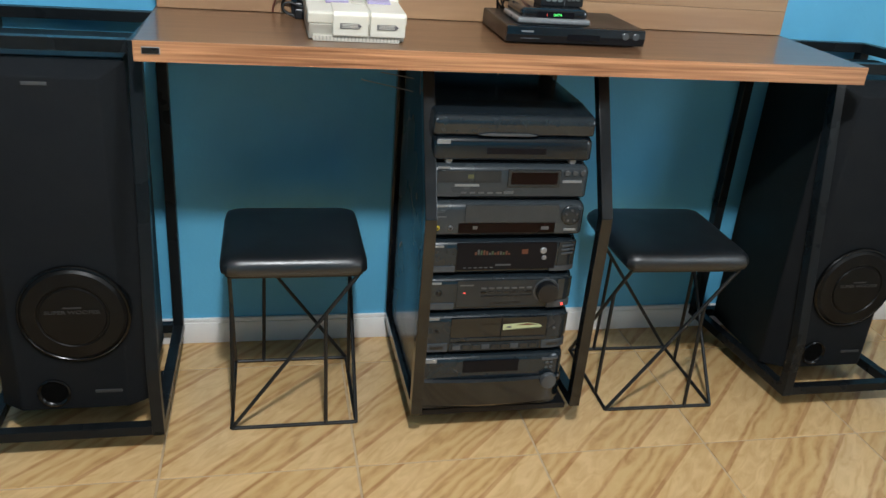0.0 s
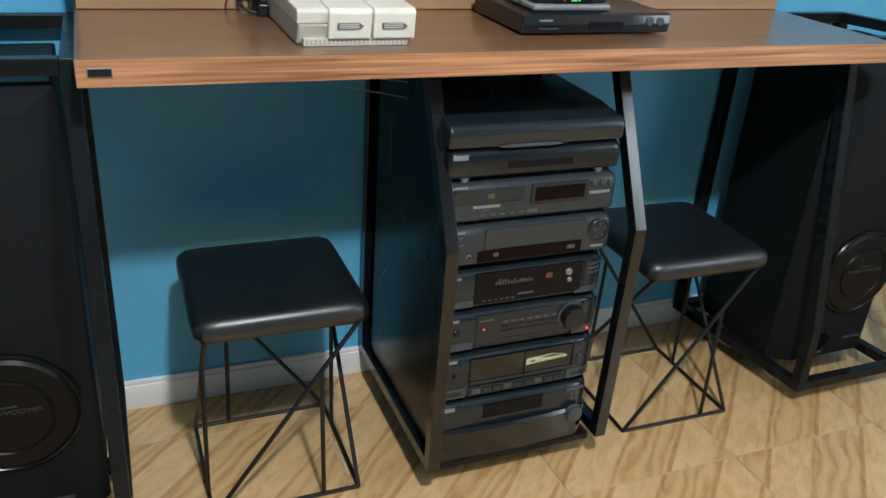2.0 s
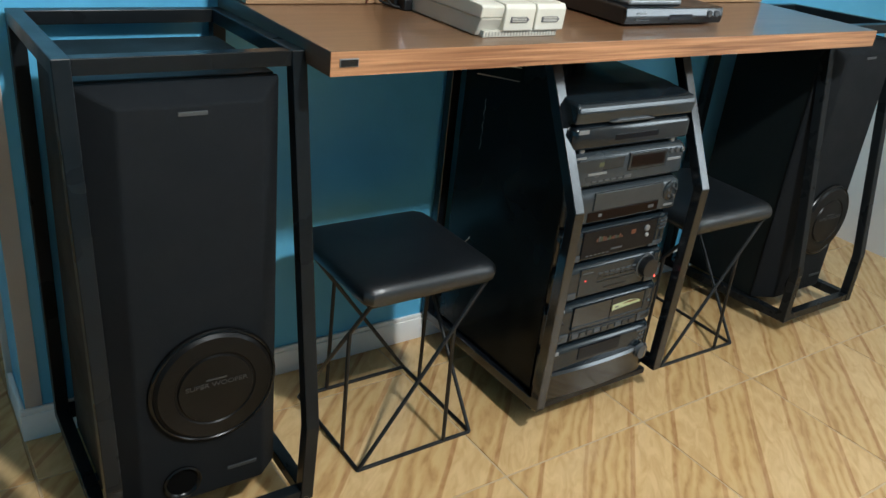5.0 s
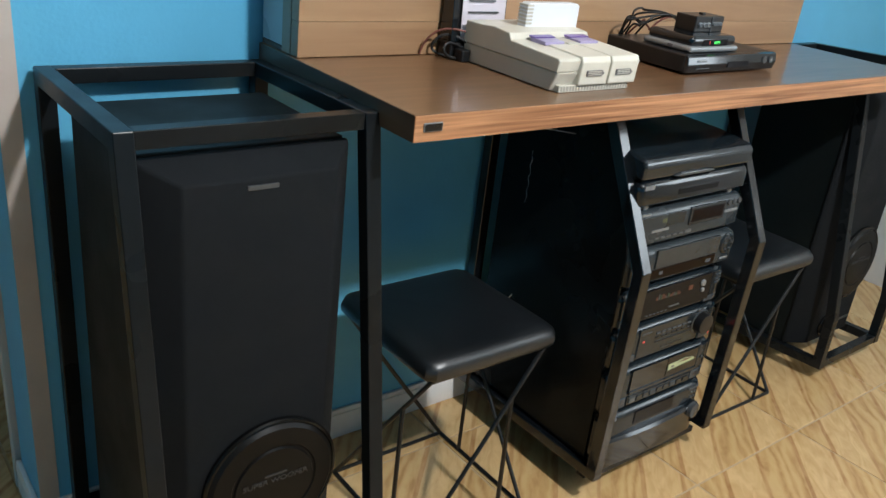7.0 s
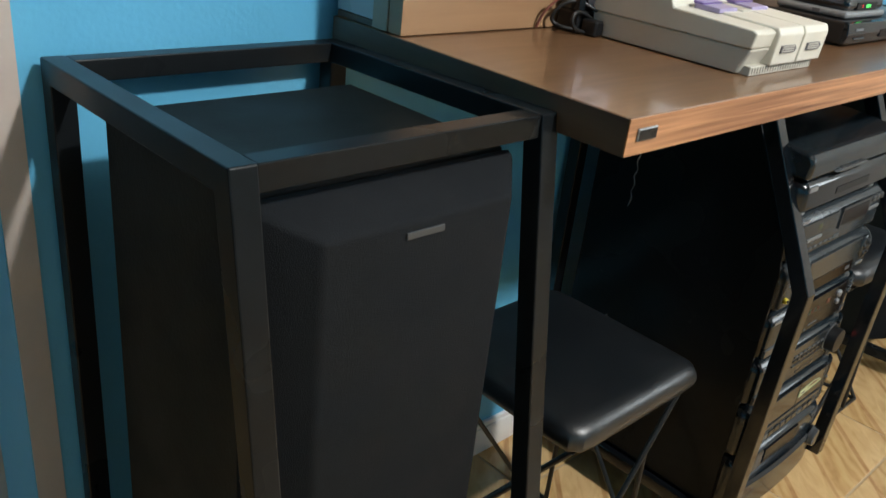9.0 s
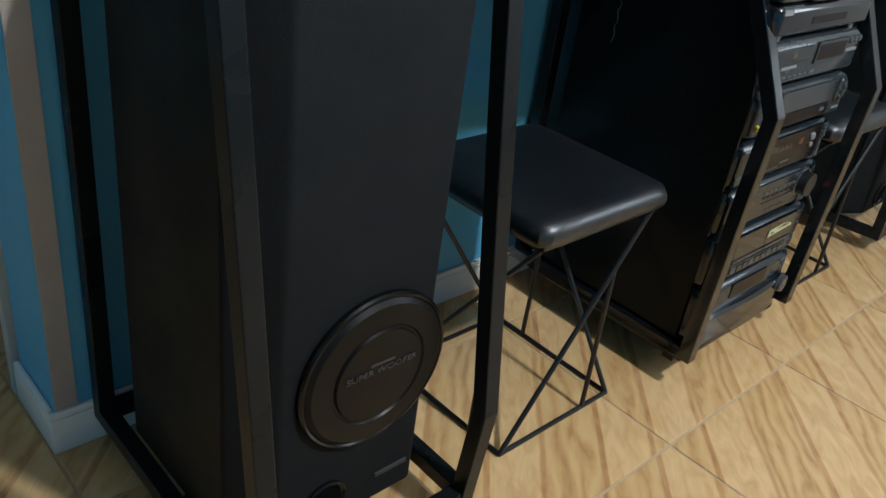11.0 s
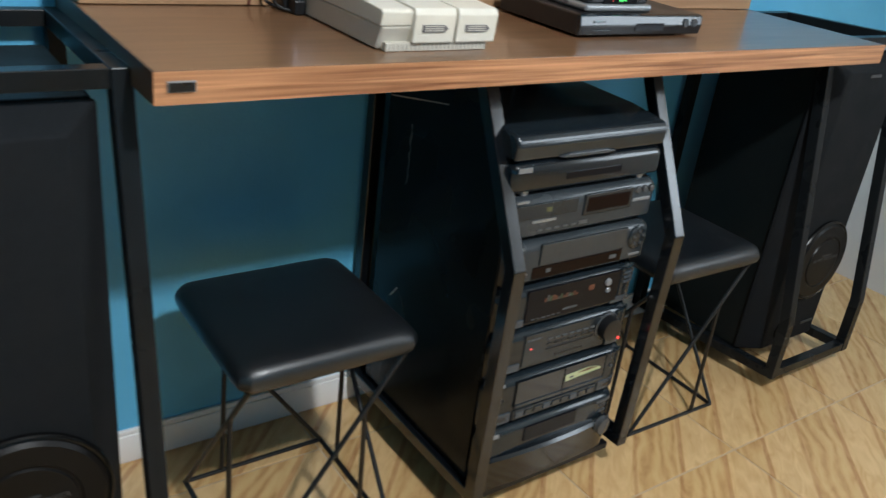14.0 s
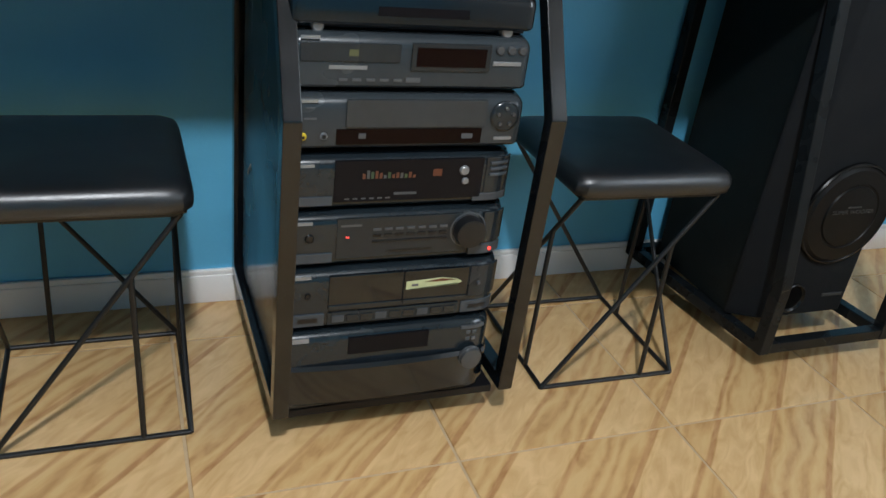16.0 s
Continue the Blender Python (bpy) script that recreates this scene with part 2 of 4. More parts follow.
GREYPRINT = mat("grey_print", (0.065, 0.07, 0.075), 0.5)
KNOBGREY = mat("smoke_grey_knob", (0.075, 0.08, 0.085), 0.25, metal=0.3)
YELLOW = mat("yellow_plastic", (0.6, 0.45, 0.03), 0.4)
REDLED = mat("red_led", (0.6, 0.02, 0.02), 0.3, emit=(1, 0.08, 0.06, 1.6))
ORANGE = mat("orange_print", (0.11, 0.032, 0.014), 0.5)
GREENPRINT = mat("green_print", (0.035, 0.07, 0.03), 0.5)
OLIVE = mat("olive_print", (0.09, 0.095, 0.04), 0.5)
LABELG = mat("pale_green_paper", (0.50, 0.53, 0.29), 0.55, var=0.1, scale=90)
WHITEP = mat("aged_white_plastic", (0.66, 0.63, 0.54), 0.4, var=0.05, scale=30, bump=0.05)
GREYP = mat("warm_grey_plastic", (0.52, 0.49, 0.42), 0.42, var=0.05, scale=30)
SLOT = mat("dark_slot", (0.09, 0.085, 0.09), 0.6)
VENT = mat("shaded_grey_slot", (0.34, 0.32, 0.27), 0.6)
PURPLE = mat("purple_plastic", (0.17, 0.11, 0.34), 0.4, var=0.06, scale=40)
LILAC = mat("lilac_plastic", (0.36, 0.31, 0.50), 0.4, var=0.06, scale=40)
CART = mat("white_cartridge_plastic", (0.74, 0.76, 0.80), 0.4, var=0.04, scale=30)
PAPER = mat("pale_lilac_paper", (0.62, 0.58, 0.64), 0.7, var=0.06, scale=25)
BLACKP = mat("black_plastic", (0.007, 0.0075, 0.0085), 0.32, var=0.15, scale=60)
SILVERP = mat("silver_plastic", (0.26, 0.27, 0.28), 0.32, metal=0.4, var=0.06, scale=40)
CABLE = mat("black_cable_rubber", (0.012, 0.012, 0.012), 0.5)
CABLEW = mat("white_cable", (0.26, 0.26, 0.25), 0.5)
CABLEC = mat("bare_silver_wire", (0.30, 0.31, 0.32), 0.3, metal=0.6)
CABLER = mat("brown_red_cable", (0.16, 0.05, 0.035), 0.5)
LEDG = mat("green_led_digit", (0.05, 0.5, 0.1), 0.4, emit=(0.12, 1.0, 0.2, 1.0))
LEDR = mat("red_led_digit", (0.5, 0.05, 0.05), 0.4, emit=(1.0, 0.08, 0.05, 1.0))


# ---- mesh helpers ----
FLAT = set()


def flat(bm):
    FLAT.add(id(bm))
    return bm


def add_box(bm, x0, x1, y0, y1, z0, z1, bevel=0.0, seg=2):
    n = len(bm.verts)
    r = bmesh.ops.create_cube(bm, size=1.0)
    for v in r["verts"]:
        v.co = Vector(((x0 + x1) / 2 + v.co.x * (x1 - x0), (y0 + y1) / 2 + v.co.y * (y1 - y0), (z0 + z1) / 2 + v.co.z * (z1 - z0)))
    if bevel:
        edges = list({e for v in r["verts"] for e in v.link_edges})
        bmesh.ops.bevel(bm, geom=edges, offset=bevel, segments=seg, affect="EDGES", profile=0.5)
    return bm


def box(x0, x1, y0, y1, z0, z1, bevel=0.0, seg=2):
    return flat(add_box(bmesh.new(), x0, x1, y0, y1, z0, z1, bevel, seg))


def prism(points, x0, x1, bevel=0.0, seg=2):
    """A solid with the side outline points (y, z), from x0 to x1."""
    bm = bmesh.new()
    a = [bm.verts.new((x0, y, z)) for y, z in points]
    b = [bm.verts.new((x1, y, z)) for y, z in points]
    bm.faces.new(a)
    bm.faces.new(b[::-1])
    for k in range(len(points)):
        j = (k + 1) % len(points)
        bm.faces.new((a[j], a[k], b[k], b[j]))
    bmesh.ops.recalc_face_normals(bm, faces=bm.faces)
    if bevel:
        bmesh.ops.bevel(bm, geom=list(bm.edges), offset=bevel, segments=seg, affect="EDGES", profile=0.5)
    return flat(bm)


def plan_solid(points, z0, z1, bevel=0.0, seg=2):
    """A solid with the plan outline points (x, y), from z0 to z1."""
    bm = prism([(x, y) for x, y in points], z0, z1, bevel, seg)
    for v in bm.verts:
        v.co = Vector((v.co.y, v.co.z, v.co.x))
    bmesh.ops.recalc_face_normals(bm, faces=bm.faces)
    return bm


def outline(points, y0, y1, bevel=0.0, seg=2):
    """A solid with the front outline points (x, z), from y0 to y1."""
    bm = prism(points, y0, y1, bevel, seg)
    for v in bm.verts:
        v.co = Vector((v.co.y, v.co.x, v.co.z))
    bmesh.ops.recalc_face_normals(bm, faces=bm.faces)
    return bm


def rod(p, q, r, bm=None, sides=10):
    """A round rod from p to q."""
    bm = bm or bmesh.new()
    p, q = Vector(p), Vector(q)
    m = Matrix.Translation((p + q) / 2) @ (q - p).to_track_quat("Z", "Y").to_matrix().to_4x4()
    bmesh.ops.create_cone(bm, cap_ends=True, segments=sides, radius1=r, radius2=r, depth=(q - p).length, matrix=m)
    return bm


def lathe(profile, cx, y, cz, sides=40):
    """A turned solid about the axis along y through (cx, cz): profile of (radius, forward towards -y)."""
    bm = bmesh.new()
    rings = []
    for r, d in profile:
        if r < 1e-6:
            rings.append([bm.verts.new((cx, y - d, cz))])
        else:
            rings.append([bm.verts.new((cx + r * math.cos(2 * math.pi * k / sides), y - d, cz + r * math.sin(2 * math.pi * k / sides))) for k in range(sides)])
    for a, b in zip(rings, rings[1:]):
        for k in range(sides):
            j = (k + 1) % sides
            if len(a) == 1 and len(b) == 1:
                continue
            if len(a) == 1:
                bm.faces.new((a[0], b[j], b[k]))
            elif len(b) == 1:
                bm.faces.new((a[k], a[j], b[0]))
            else:
                bm.faces.new((a[k], a[j], b[j], b[k]))
    bmesh.ops.recalc_face_normals(bm, faces=bm.faces)
    return bm


def side_loop(outer, x0, x1, w):
    """A closed square-tube loop in the yz plane, mitred at the corners, from x0 to x1."""
    n = len(outer)
    inner = []
    area = sum(outer[k][0] * outer[(k + 1) % n][1] - outer[(k + 1) % n][0] * outer[k][1] for k in range(n))
    s = 1 if area > 0 else -1
    for k in range(n):
        p0, p1, p2 = Vector(outer[k - 1]), Vector(outer[k]), Vector(outer[(k + 1) % n])
        d1, d2 = (p1 - p0).normalized(), (p2 - p1).normalized()
        n1, n2 = Vector((-d1.y, d1.x)) * s, Vector((-d2.y, d2.x)) * s
        h = (n1 + n2).normalized()
        inner.append(p1 + h * (w / max(0.2, h.dot(n1))))
    bm = bmesh.new()
    rows = [[bm.verts.new((x, p[0], p[1])) for p in pts] for x, pts in ((x0, outer), (x1, outer), (x1, inner), (x0, inner))]
    for k in range(n):
        j = (k + 1) % n
        for a, b in zip(rows, rows[1:] + rows[:1]):
            bm.faces.new((a[k], a[j], b[j], b[k]))
    bmesh.ops.recalc_face_normals(bm, faces=bm.faces)
    bmesh.ops.bevel(bm, geom=list(bm.edges), offset=0.0016, segments=2, affect="EDGES", profile=0.5)
    return flat(bm)


def part(name, bm, material, parent=None, label="", smooth=True):
    me = bpy.data.meshes.new(name)
    planed = id(bm) in FLAT
    FLAT.discard(id(bm))
    bm.to_mesh(me)
    bm.free()
    me.materials.append(material)
    if smooth and not planed:
        me.polygons.foreach_set("use_smooth", [True] * len(me.polygons))
        me.set_sharp_from_angle(angle=radians(32))
    ob = new(name, me)
    if parent is not None:
        ob.parent = parent
    if label:
        ob["label"] = label
    return ob


def thing(name, label, category, group="", at=(0, 0, 0), kind=""):
    ob = new(name)
    ob.location = at
    ob.empty_display_size = 0.05
    return tagged(ob, label, category, group, kind)


def structure(name, bm, material, label="", category=""):
    return tagged(part(name, bm, material), label, category, kind="structure")


def cable(name, points, r, material, parent=None, label=""):
    cu = bpy.data.curves.new(name, "CURVE")
    cu.dimensions, cu.bevel_depth, cu.bevel_resolution, cu.resolution_u = "3D", r, 2, 6
    sp = cu.splines.new("NURBS")
    sp.points.add(len(points) - 1)
    for p, co in zip(sp.points, points):
        p.co = (*co, 1)
    sp.use_endpoint_u, sp.order_u = True, 4
    tmp = bpy.data.objects.new(name, cu)
    me = bpy.data.meshes.new_from_object(tmp)
    bpy.data.objects.remove(tmp)
    me.name = name
    me.materials.clear()
    me.materials.append(material)
    ob = new(name, me)
    if parent is not None:
        ob.parent = parent
    if label:
        ob["label"] = label
    return ob


def lettering(name, text, size, at, material, parent, turn=(90, 0, 0), depth=0.0006, wide=1.0):
    cu = bpy.data.curves.new(name, "FONT")
    cu.body, cu.size, cu.extrude, cu.align_x, cu.align_y = text, size, depth, "CENTER", "CENTER"
    tmp = bpy.data.objects.new(name, cu)
    me = bpy.data.meshes.new_from_object(tmp)
    bpy.data.objects.remove(tmp)
    me.materials.clear()
    me.materials.append(material)
    me.transform(pose(*at, *turn) @ Matrix.Diagonal((wide, 1, 1, 1)))
    ob = new(name, me)
    ob.parent = parent
    return ob


# ---- the room ----
WALL_Y, LEFT_X, RIGHT_X, TOP = 0.477, -1.172, 1.68, 2.6
structure("wall_back", box(LEFT_X, RIGHT_X + 0.15, WALL_Y, WALL_Y + 0.145, 0, TOP), BLUE, "blue painted plaster wall behind the desk", "wall")
structure("trim_corner", box(LEFT_X + 0.001, LEFT_X + 0.033, WALL_Y - 0.003, WALL_Y - 0.0002, 0.075, TOP), STRIP, "pale unpainted strip along the wall's corner", "trim")
structure("door_frame", box(LEFT_X - 0.012, LEFT_X + 0.03, WALL_Y + 0.153, WALL_Y + 0.175, 0, 2.1, 0.003), CREAM, "cream door frame at the end of the wall", "door frame")
structure("wall_right", box(RIGHT_X, RIGHT_X + 0.15, -5.4, WALL_Y - 0.001, 0, TOP), CREAM, "cream painted side wall", "wall")
# left and front walls are unseen; set far back and blue for weak, cool bounce
structure("wall_left", box(-4.65, -4.5, -5.4, 2.6, 0, TOP), BLUE, "unseen closing wall on the far side, painted blue", "wall")
structure("wall_front", box(-4.5, RIGHT_X, -5.55, -5.4, 0, TOP), BLUE, "unseen closing wall facing the desk, painted blue", "wall")
structure("wall_far", box(-4.5, RIGHT_X + 0.15, 2.6, 2.75, 0, TOP), BLUE, "blue painted wall of the next room", "wall")
structure("ceiling", box(-4.65, RIGHT_X + 0.15, -5.55, 2.75, TOP, TOP + 0.1), CEIL, "unseen grey ceiling closing the room", "ceiling")


def skirting(name, x0, x1, y0, y1):
    bm = bmesh.new()
    add_box(bm, x0, x1, y0, y1, 0, 0.062, 0.002)
    add_box(bm, x0 + 0.0005, x1 - 0.0005, y0 + 0.003, y1, 0.0615, 0.074, 0.003)
    return structure(name, bm, SKIRT, "white skirting along the foot of the wall", "skirting")


skirting("baseboard_back", LEFT_X - 0.011, RIGHT_X, WALL_Y - 0.012, WALL_Y)
skirting("baseboard_end", LEFT_X - 0.011, LEFT_X, WALL_Y + 0.0005, WALL_Y + 0.147)

# ---- desk with its wall panel ----
DX0, DX1, DZ0, DZ1 = -0.757, 0.723, 0.861, 0.899
desk = thing("desk", "walnut laminate desk with an oak-coloured front edge", "desk", at=(0, 0, 0))
part("tabletop", box(DX0 + 0.0012, DX1 - 0.0012, 0.0015, 0.466, DZ0, DZ1, 0.0012), DESKTOP, desk)
part("front_edge", box(DX0, DX1, 0.0, 0.0014, DZ0 + 0.0004, DZ1 - 0.0006), EDGE, desk, "oak-coloured edge band")
part("side_edge", box(DX0 - 0.0004, DX0 + 0.0011, 0.0016, 0.466, DZ0 + 0.0004, DZ1 - 0.0006), DESKSIDE, desk, "dark edge band")
part("side_edge", box(DX1 - 0.0011, DX1 + 0.0004, 0.0016, 0.466, DZ0 + 0.0004, DZ1 - 0.0006), DESKSIDE, desk, "dark edge band")
plate = part("maker_plate", box(-0.743, -0.711, -0.0024, 0.0, 0.8755, 0.8885, 0.001), SILVERP, desk, "small metal name plate")
part("plate_mark", box(-0.7415, -0.7125, -0.0029, -0.0023, 0.8768, 0.8868), BLACKP, plate)
panel = thing("wall_panel", "wood laminate back panel of horizontal boards above the desk", "panel")
zs = [DZ1 + 0.001, 0.957, 1.075, 1.195, 1.315, 1.435, 1.555, 1.675]
for z0, z1 in zip(zs, zs[1:]):
    ob = part("board", box(DX0 + 0.004, DX1 - 0.003, -0.012, 0.012, -(z1 - z0) / 2 + 0.0003, (z1 - z0) / 2 - 0.0003, 0.0006), PANEL, panel)
    ob.location = (0, 0.350, (z0 + z1) / 2)
part("side_post", box(DX0 + 0.003, DX0 + 0.045, 0.3635, 0.392, DZ1 + 0.001, 1.675, 0.001), TAUPE, panel, "taupe post")
part("side_post", box(DX1 - 0.045, DX1 - 0.003, 0.3635, 0.392, DZ1 + 0.001, 1.675, 0.001), TAUPE, panel, "taupe post")
part("side_cheek", box(DX0 + 0.005, DX0 + 0.022, 0.3925, 0.466, 0.908, 1.675, 0.001), PALE, panel, "pale grey laminate cheek")
part("side_cheek", box(DX1 - 0.022, DX1 - 0.005, 0.3925, 0.466, 0.908, 1.675, 0.001), PALE, panel, "pale grey laminate cheek")
part("bottom_rail", box(DX0 + 0.004, DX1 - 0.004, 0.3925, 0.464, DZ1 + 0.0005, 0.9075, 0.001), DESKSIDE, panel)


# ---- frames ----
def frame_of_tubes(name, label, category, x0, x1, profile, w, group="", steel=None):
    """Two mitred side loops joined by cross bars at top and bottom."""
    ob = thing(name, label, category, group)
    part("side_loop", side_loop(profile, x0, x0 + w, w), steel or STEEL, ob)
    part("side_loop", side_loop(profile, x1 - w, x1, w), steel or STEEL, ob)
    return ob


def cross_bar(ob, x0, x1, y, z, w, name="cross_bar"):
    return part(name, box(x0 + w, x1 - w, y + 0.0006, y + w - 0.0006, z + 0.0006, z + w - 0.0006, 0.0012), STEEL, ob)


W, BACK = 0.025, 0.4645


def speaker_stand(x0, x1, profile, bars, skew):
    """A stand hung against the wall; its front stands askew of its back by skew metres per metre."""
    ob = frame_of_tubes("speaker_stand", "black square-tube steel stand round a loudspeaker", "stand", x0, x1, profile, W, "speaker stands")
    for y, z in bars:
        cross_bar(ob, x0, x1, y, z, W)
    lean = Matrix(((1, -skew, 0, skew * BACK), (0, 1, 0, 0), (0, 0, 1, 0), (0, 0, 0, 1)))
    for piece in ob.children:
        piece.data.transform(lean)
    return ob


speaker_stand(-1.120, -0.752, [(0.086, 0.882), (-0.012, 0.225), (0.002, 0.048), (BACK, 0.048), (BACK, 0.876)],
              ((0.0865, 0.857), (BACK - W, 0.8515), (0.003, 0.048), (BACK - W, 0.048), (0.20, 0.048)), -0.006)
speaker_stand(0.718, 1.066, [(0.130, 0.882), (0.022, 0.205), (0.020, 0.048), (BACK, 0.048), (BACK, 0.876)],
              ((0.1305, 0.857), (BACK - W, 0.8515), (0.021, 0.048), (BACK - W, 0.048), (0.22, 0.048)), 0.1)

RACK = [(0.128, 0.8605), (-0.022, 0.563), (-0.012, 0.076), (BACK, 0.072), (BACK, 0.8605)]
RX0, RX1 = -0.215, 0.192
rack = frame_of_tubes("hifi_rack", "black square-tube steel rack under the desk", "rack", RX0, RX1, RACK, W, "", RACKSTEEL)
for y, z in ((0.030, 0.0445), (BACK - W, 0.072), (BACK - W, 0.835), (0.1285, 0.835)):
    cross_bar(rack, RX0, RX1, y, z, W)
part("shelf", box(RX0 + W + 0.0005, RX1 - W - 0.0005, 0.0145, BACK - W - 0.001, 0.0545, 0.0693, 0.001), CASE, rack, "black shelf board")
sp = [(0.034, 0.104), (0.405, 0.110), (0.405, 0.834), (0.152, 0.834), (0.044, 0.628), (0.034, 0.57)]
part("side_panel", prism(sp, -0.2025, -0.1968, 0.0008), SIDEP, rack, "gloss black side board")


part("rear_bracket", box(-0.196, -0.160, 0.402, BACK - W - 0.0005, 0.118, 0.150, 0.002), STEEL, rack, "small black bracket")
hanger = thing("desk_bracket", "black bar with a grey block hanging under the desk", "bracket")
part("bar", box(0.137, 0.168, 0.402, 0.420, 0.700, 0.8655, 0.002), STEEL, hanger)
part("block", box(0.141, 0.165, 0.394, 0.4017, 0.722, 0.750, 0.002), KNOBGREY, hanger, "small grey block")


# ---- loudspeakers ----
def loudspeaker():
    """Built round x = 0; the cabinet's front is at y = 0.12."""
    s = thing("loudspeaker", "tall black loudspeaker with a charcoal cloth grille and round woofer", "loudspeaker", "tall loudspeakers")
    part("cabinet", box(-0.160, 0.140, 0.118, 0.375, 0.0732, 0.842, 0.003), CABINET, s)
    bm = bmesh.new()
    back = [(-0.166, 0.076), (0.144, 0.076), (0.144, 0.840), (-0.166, 0.840)]
    front = [(-0.117, 0.085), (0.101, 0.085), (0.101, 0.814), (-0.117, 0.814)]
    rows = [[bm.verts.new((x, y, z)) for x, z in pts] for pts, y in ((back, 0.1175), (back, 0.108), (front, 0.064))]
    for a, b in zip(rows, rows[1:]):
        for k in range(4):
            bm.faces.new((a[k], a[(k + 1) % 4], b[(k + 1) % 4], b[k]))
    bm.faces.new(rows[0])
    bm.faces.new(rows[-1])
    bmesh.ops.recalc_face_normals(bm, faces=bm.faces)
    bmesh.ops.bevel(bm, geom=list(bm.edges), offset=0.005, segments=3, affect="EDGES", profile=0.5)
    grille = part("grille", bm, CLOTH, s, "charcoal cloth grille")
    part("badge", box(-0.031, 0.013, 0.0622, 0.066, 0.7985, 0.805, 0.0006), BADGE, grille, "small silver badge")
    ring = part("woofer_ring", lathe([(0.111, -0.03), (0.111, 0.006), (0.109, 0.009), (0.106, 0.010), (0.104, 0.008), (0.104, -0.03)], 0.012, 0.064, 0.322, 56), RING, s, "gloss black ring")
    cover = part("woofer_cover", lathe([(0.104, -0.03), (0.104, 0.008), (0.098, 0.013), (0.071, 0.015), (0.069, 0.0125), (0.066, 0.0125), (0.064, 0.016), (0.03, 0.018), (0, 0.0185)], 0.012, 0.064, 0.322, 56), DISC, s, "dark plastic woofer cover")
    lettering("lettering", "SUPER WOOFER", 0.0118, (0.012, 0.0452, 0.334), EMBOSS, cover, wide=1.25)
    part("print_bar", box(-0.006, 0.030, 0.0448, 0.0462, 0.343, 0.346), EMBOSS, cover)
    port = part("bass_port", lathe([(0.034, -0.02), (0.034, 0.004), (0.031, 0.006), (0.028, 0.004), (0.026, 0.0015)], -0.048, 0.064, 0.130, 36), RING, s, "round bass port rim")
    # no opening is cut: a black disc paints the port's inner shade
    part("port_hole", lathe([(0.0262, 0.001), (0.0255, 0.0022), (0, 0.0018)], -0.048, 0.064, 0.130, 36), PORT_SHADE, port, "black disc for the shade inside the port")
    part("name_bar", box(0.035, 0.09, 0.0615, 0.0655, 0.126, 0.133, 0.001), EMBOSS, s)
    return s


spk = loudspeaker()
spk.location = (-0.934, 0, 0)
copy_thing(spk, pose(0.924, 0.030, 0))


# ---- stools ----
def stool():
    """Built with the foot ring's centre at the origin; each side has a diagonal and a short post."""
    s = thing("stool", "low stool with a black vinyl seat on a black wire base", "stool", "wire-base stools")
    a, r, top = 0.1435, 0.0045, 0.393
    corners = [(-a, -a), (a, -a), (a, a), (-a, a)]
    for k in range(4):
        p, q = Vector(corners[k]), Vector(corners[(k + 1) % 4])
        part("base_bar", rod((*p, r), (*q, r), r), WIRE, s)
        part("top_bar", rod((*(p * 0.96), top), (*(q * 0.96), top), r), WIRE, s)
        part("diagonal_rod", rod((*p, r), (*(q * 0.96), top), r), WIRE, s)
        m = p.lerp(q, 0.75)
        part("post", rod((*m, r), (*(p.lerp(q * 0.96, 0.75)), 0.75 * top), r), WIRE, s)
    bm = bmesh.new()
    rings = []
    for k, z in ((0.90, 0.398), (0.965, 0.399), (0.99, 0.404), (1.0, 0.412), (0.997, 0.419), (0.982, 0.427), (0.952, 0.4335), (0.90, 0.438), (0.80, 0.4415), (0.55, 0.445), (0.25, 0.4465)):
        ring = []
        for n in range(64):
            t = 2 * math.pi * (n + 0.5) / 64
            c, w = math.cos(t), math.sin(t)
            r = 0.158 / (abs(c) ** 15 + abs(w) ** 15) ** (1 / 15)
            ring.append(bm.verts.new((k * r * c, k * r * w, z)))
        rings.append(ring)
    for a1, b1 in zip(rings, rings[1:]):
        for n in range(64):
            bm.faces.new((a1[n], a1[(n + 1) % 64], b1[(n + 1) % 64], b1[n]))
    bm.faces.new(rings[0][::-1])
    bm.faces.new(rings[-1])
    bmesh.ops.recalc_face_normals(bm, faces=bm.faces)
    part("seat", bm, VINYL, s, "black vinyl cushion")
    part("seat_board", box(-0.146, 0.146, -0.146, 0.146, 0.3972, 0.3990), BLACKP, s)
    return s


st = stool()
st.location = (-0.473, 0.216, 0)
copy_thing(st, pose(0.446, 0.206, 0, 0, 0, -1))


# ---- hi-fi stack ----
SX0, SX1 = -0.200, 0.146


def fx(f):
    return SX0 + f * (SX1 - SX0)


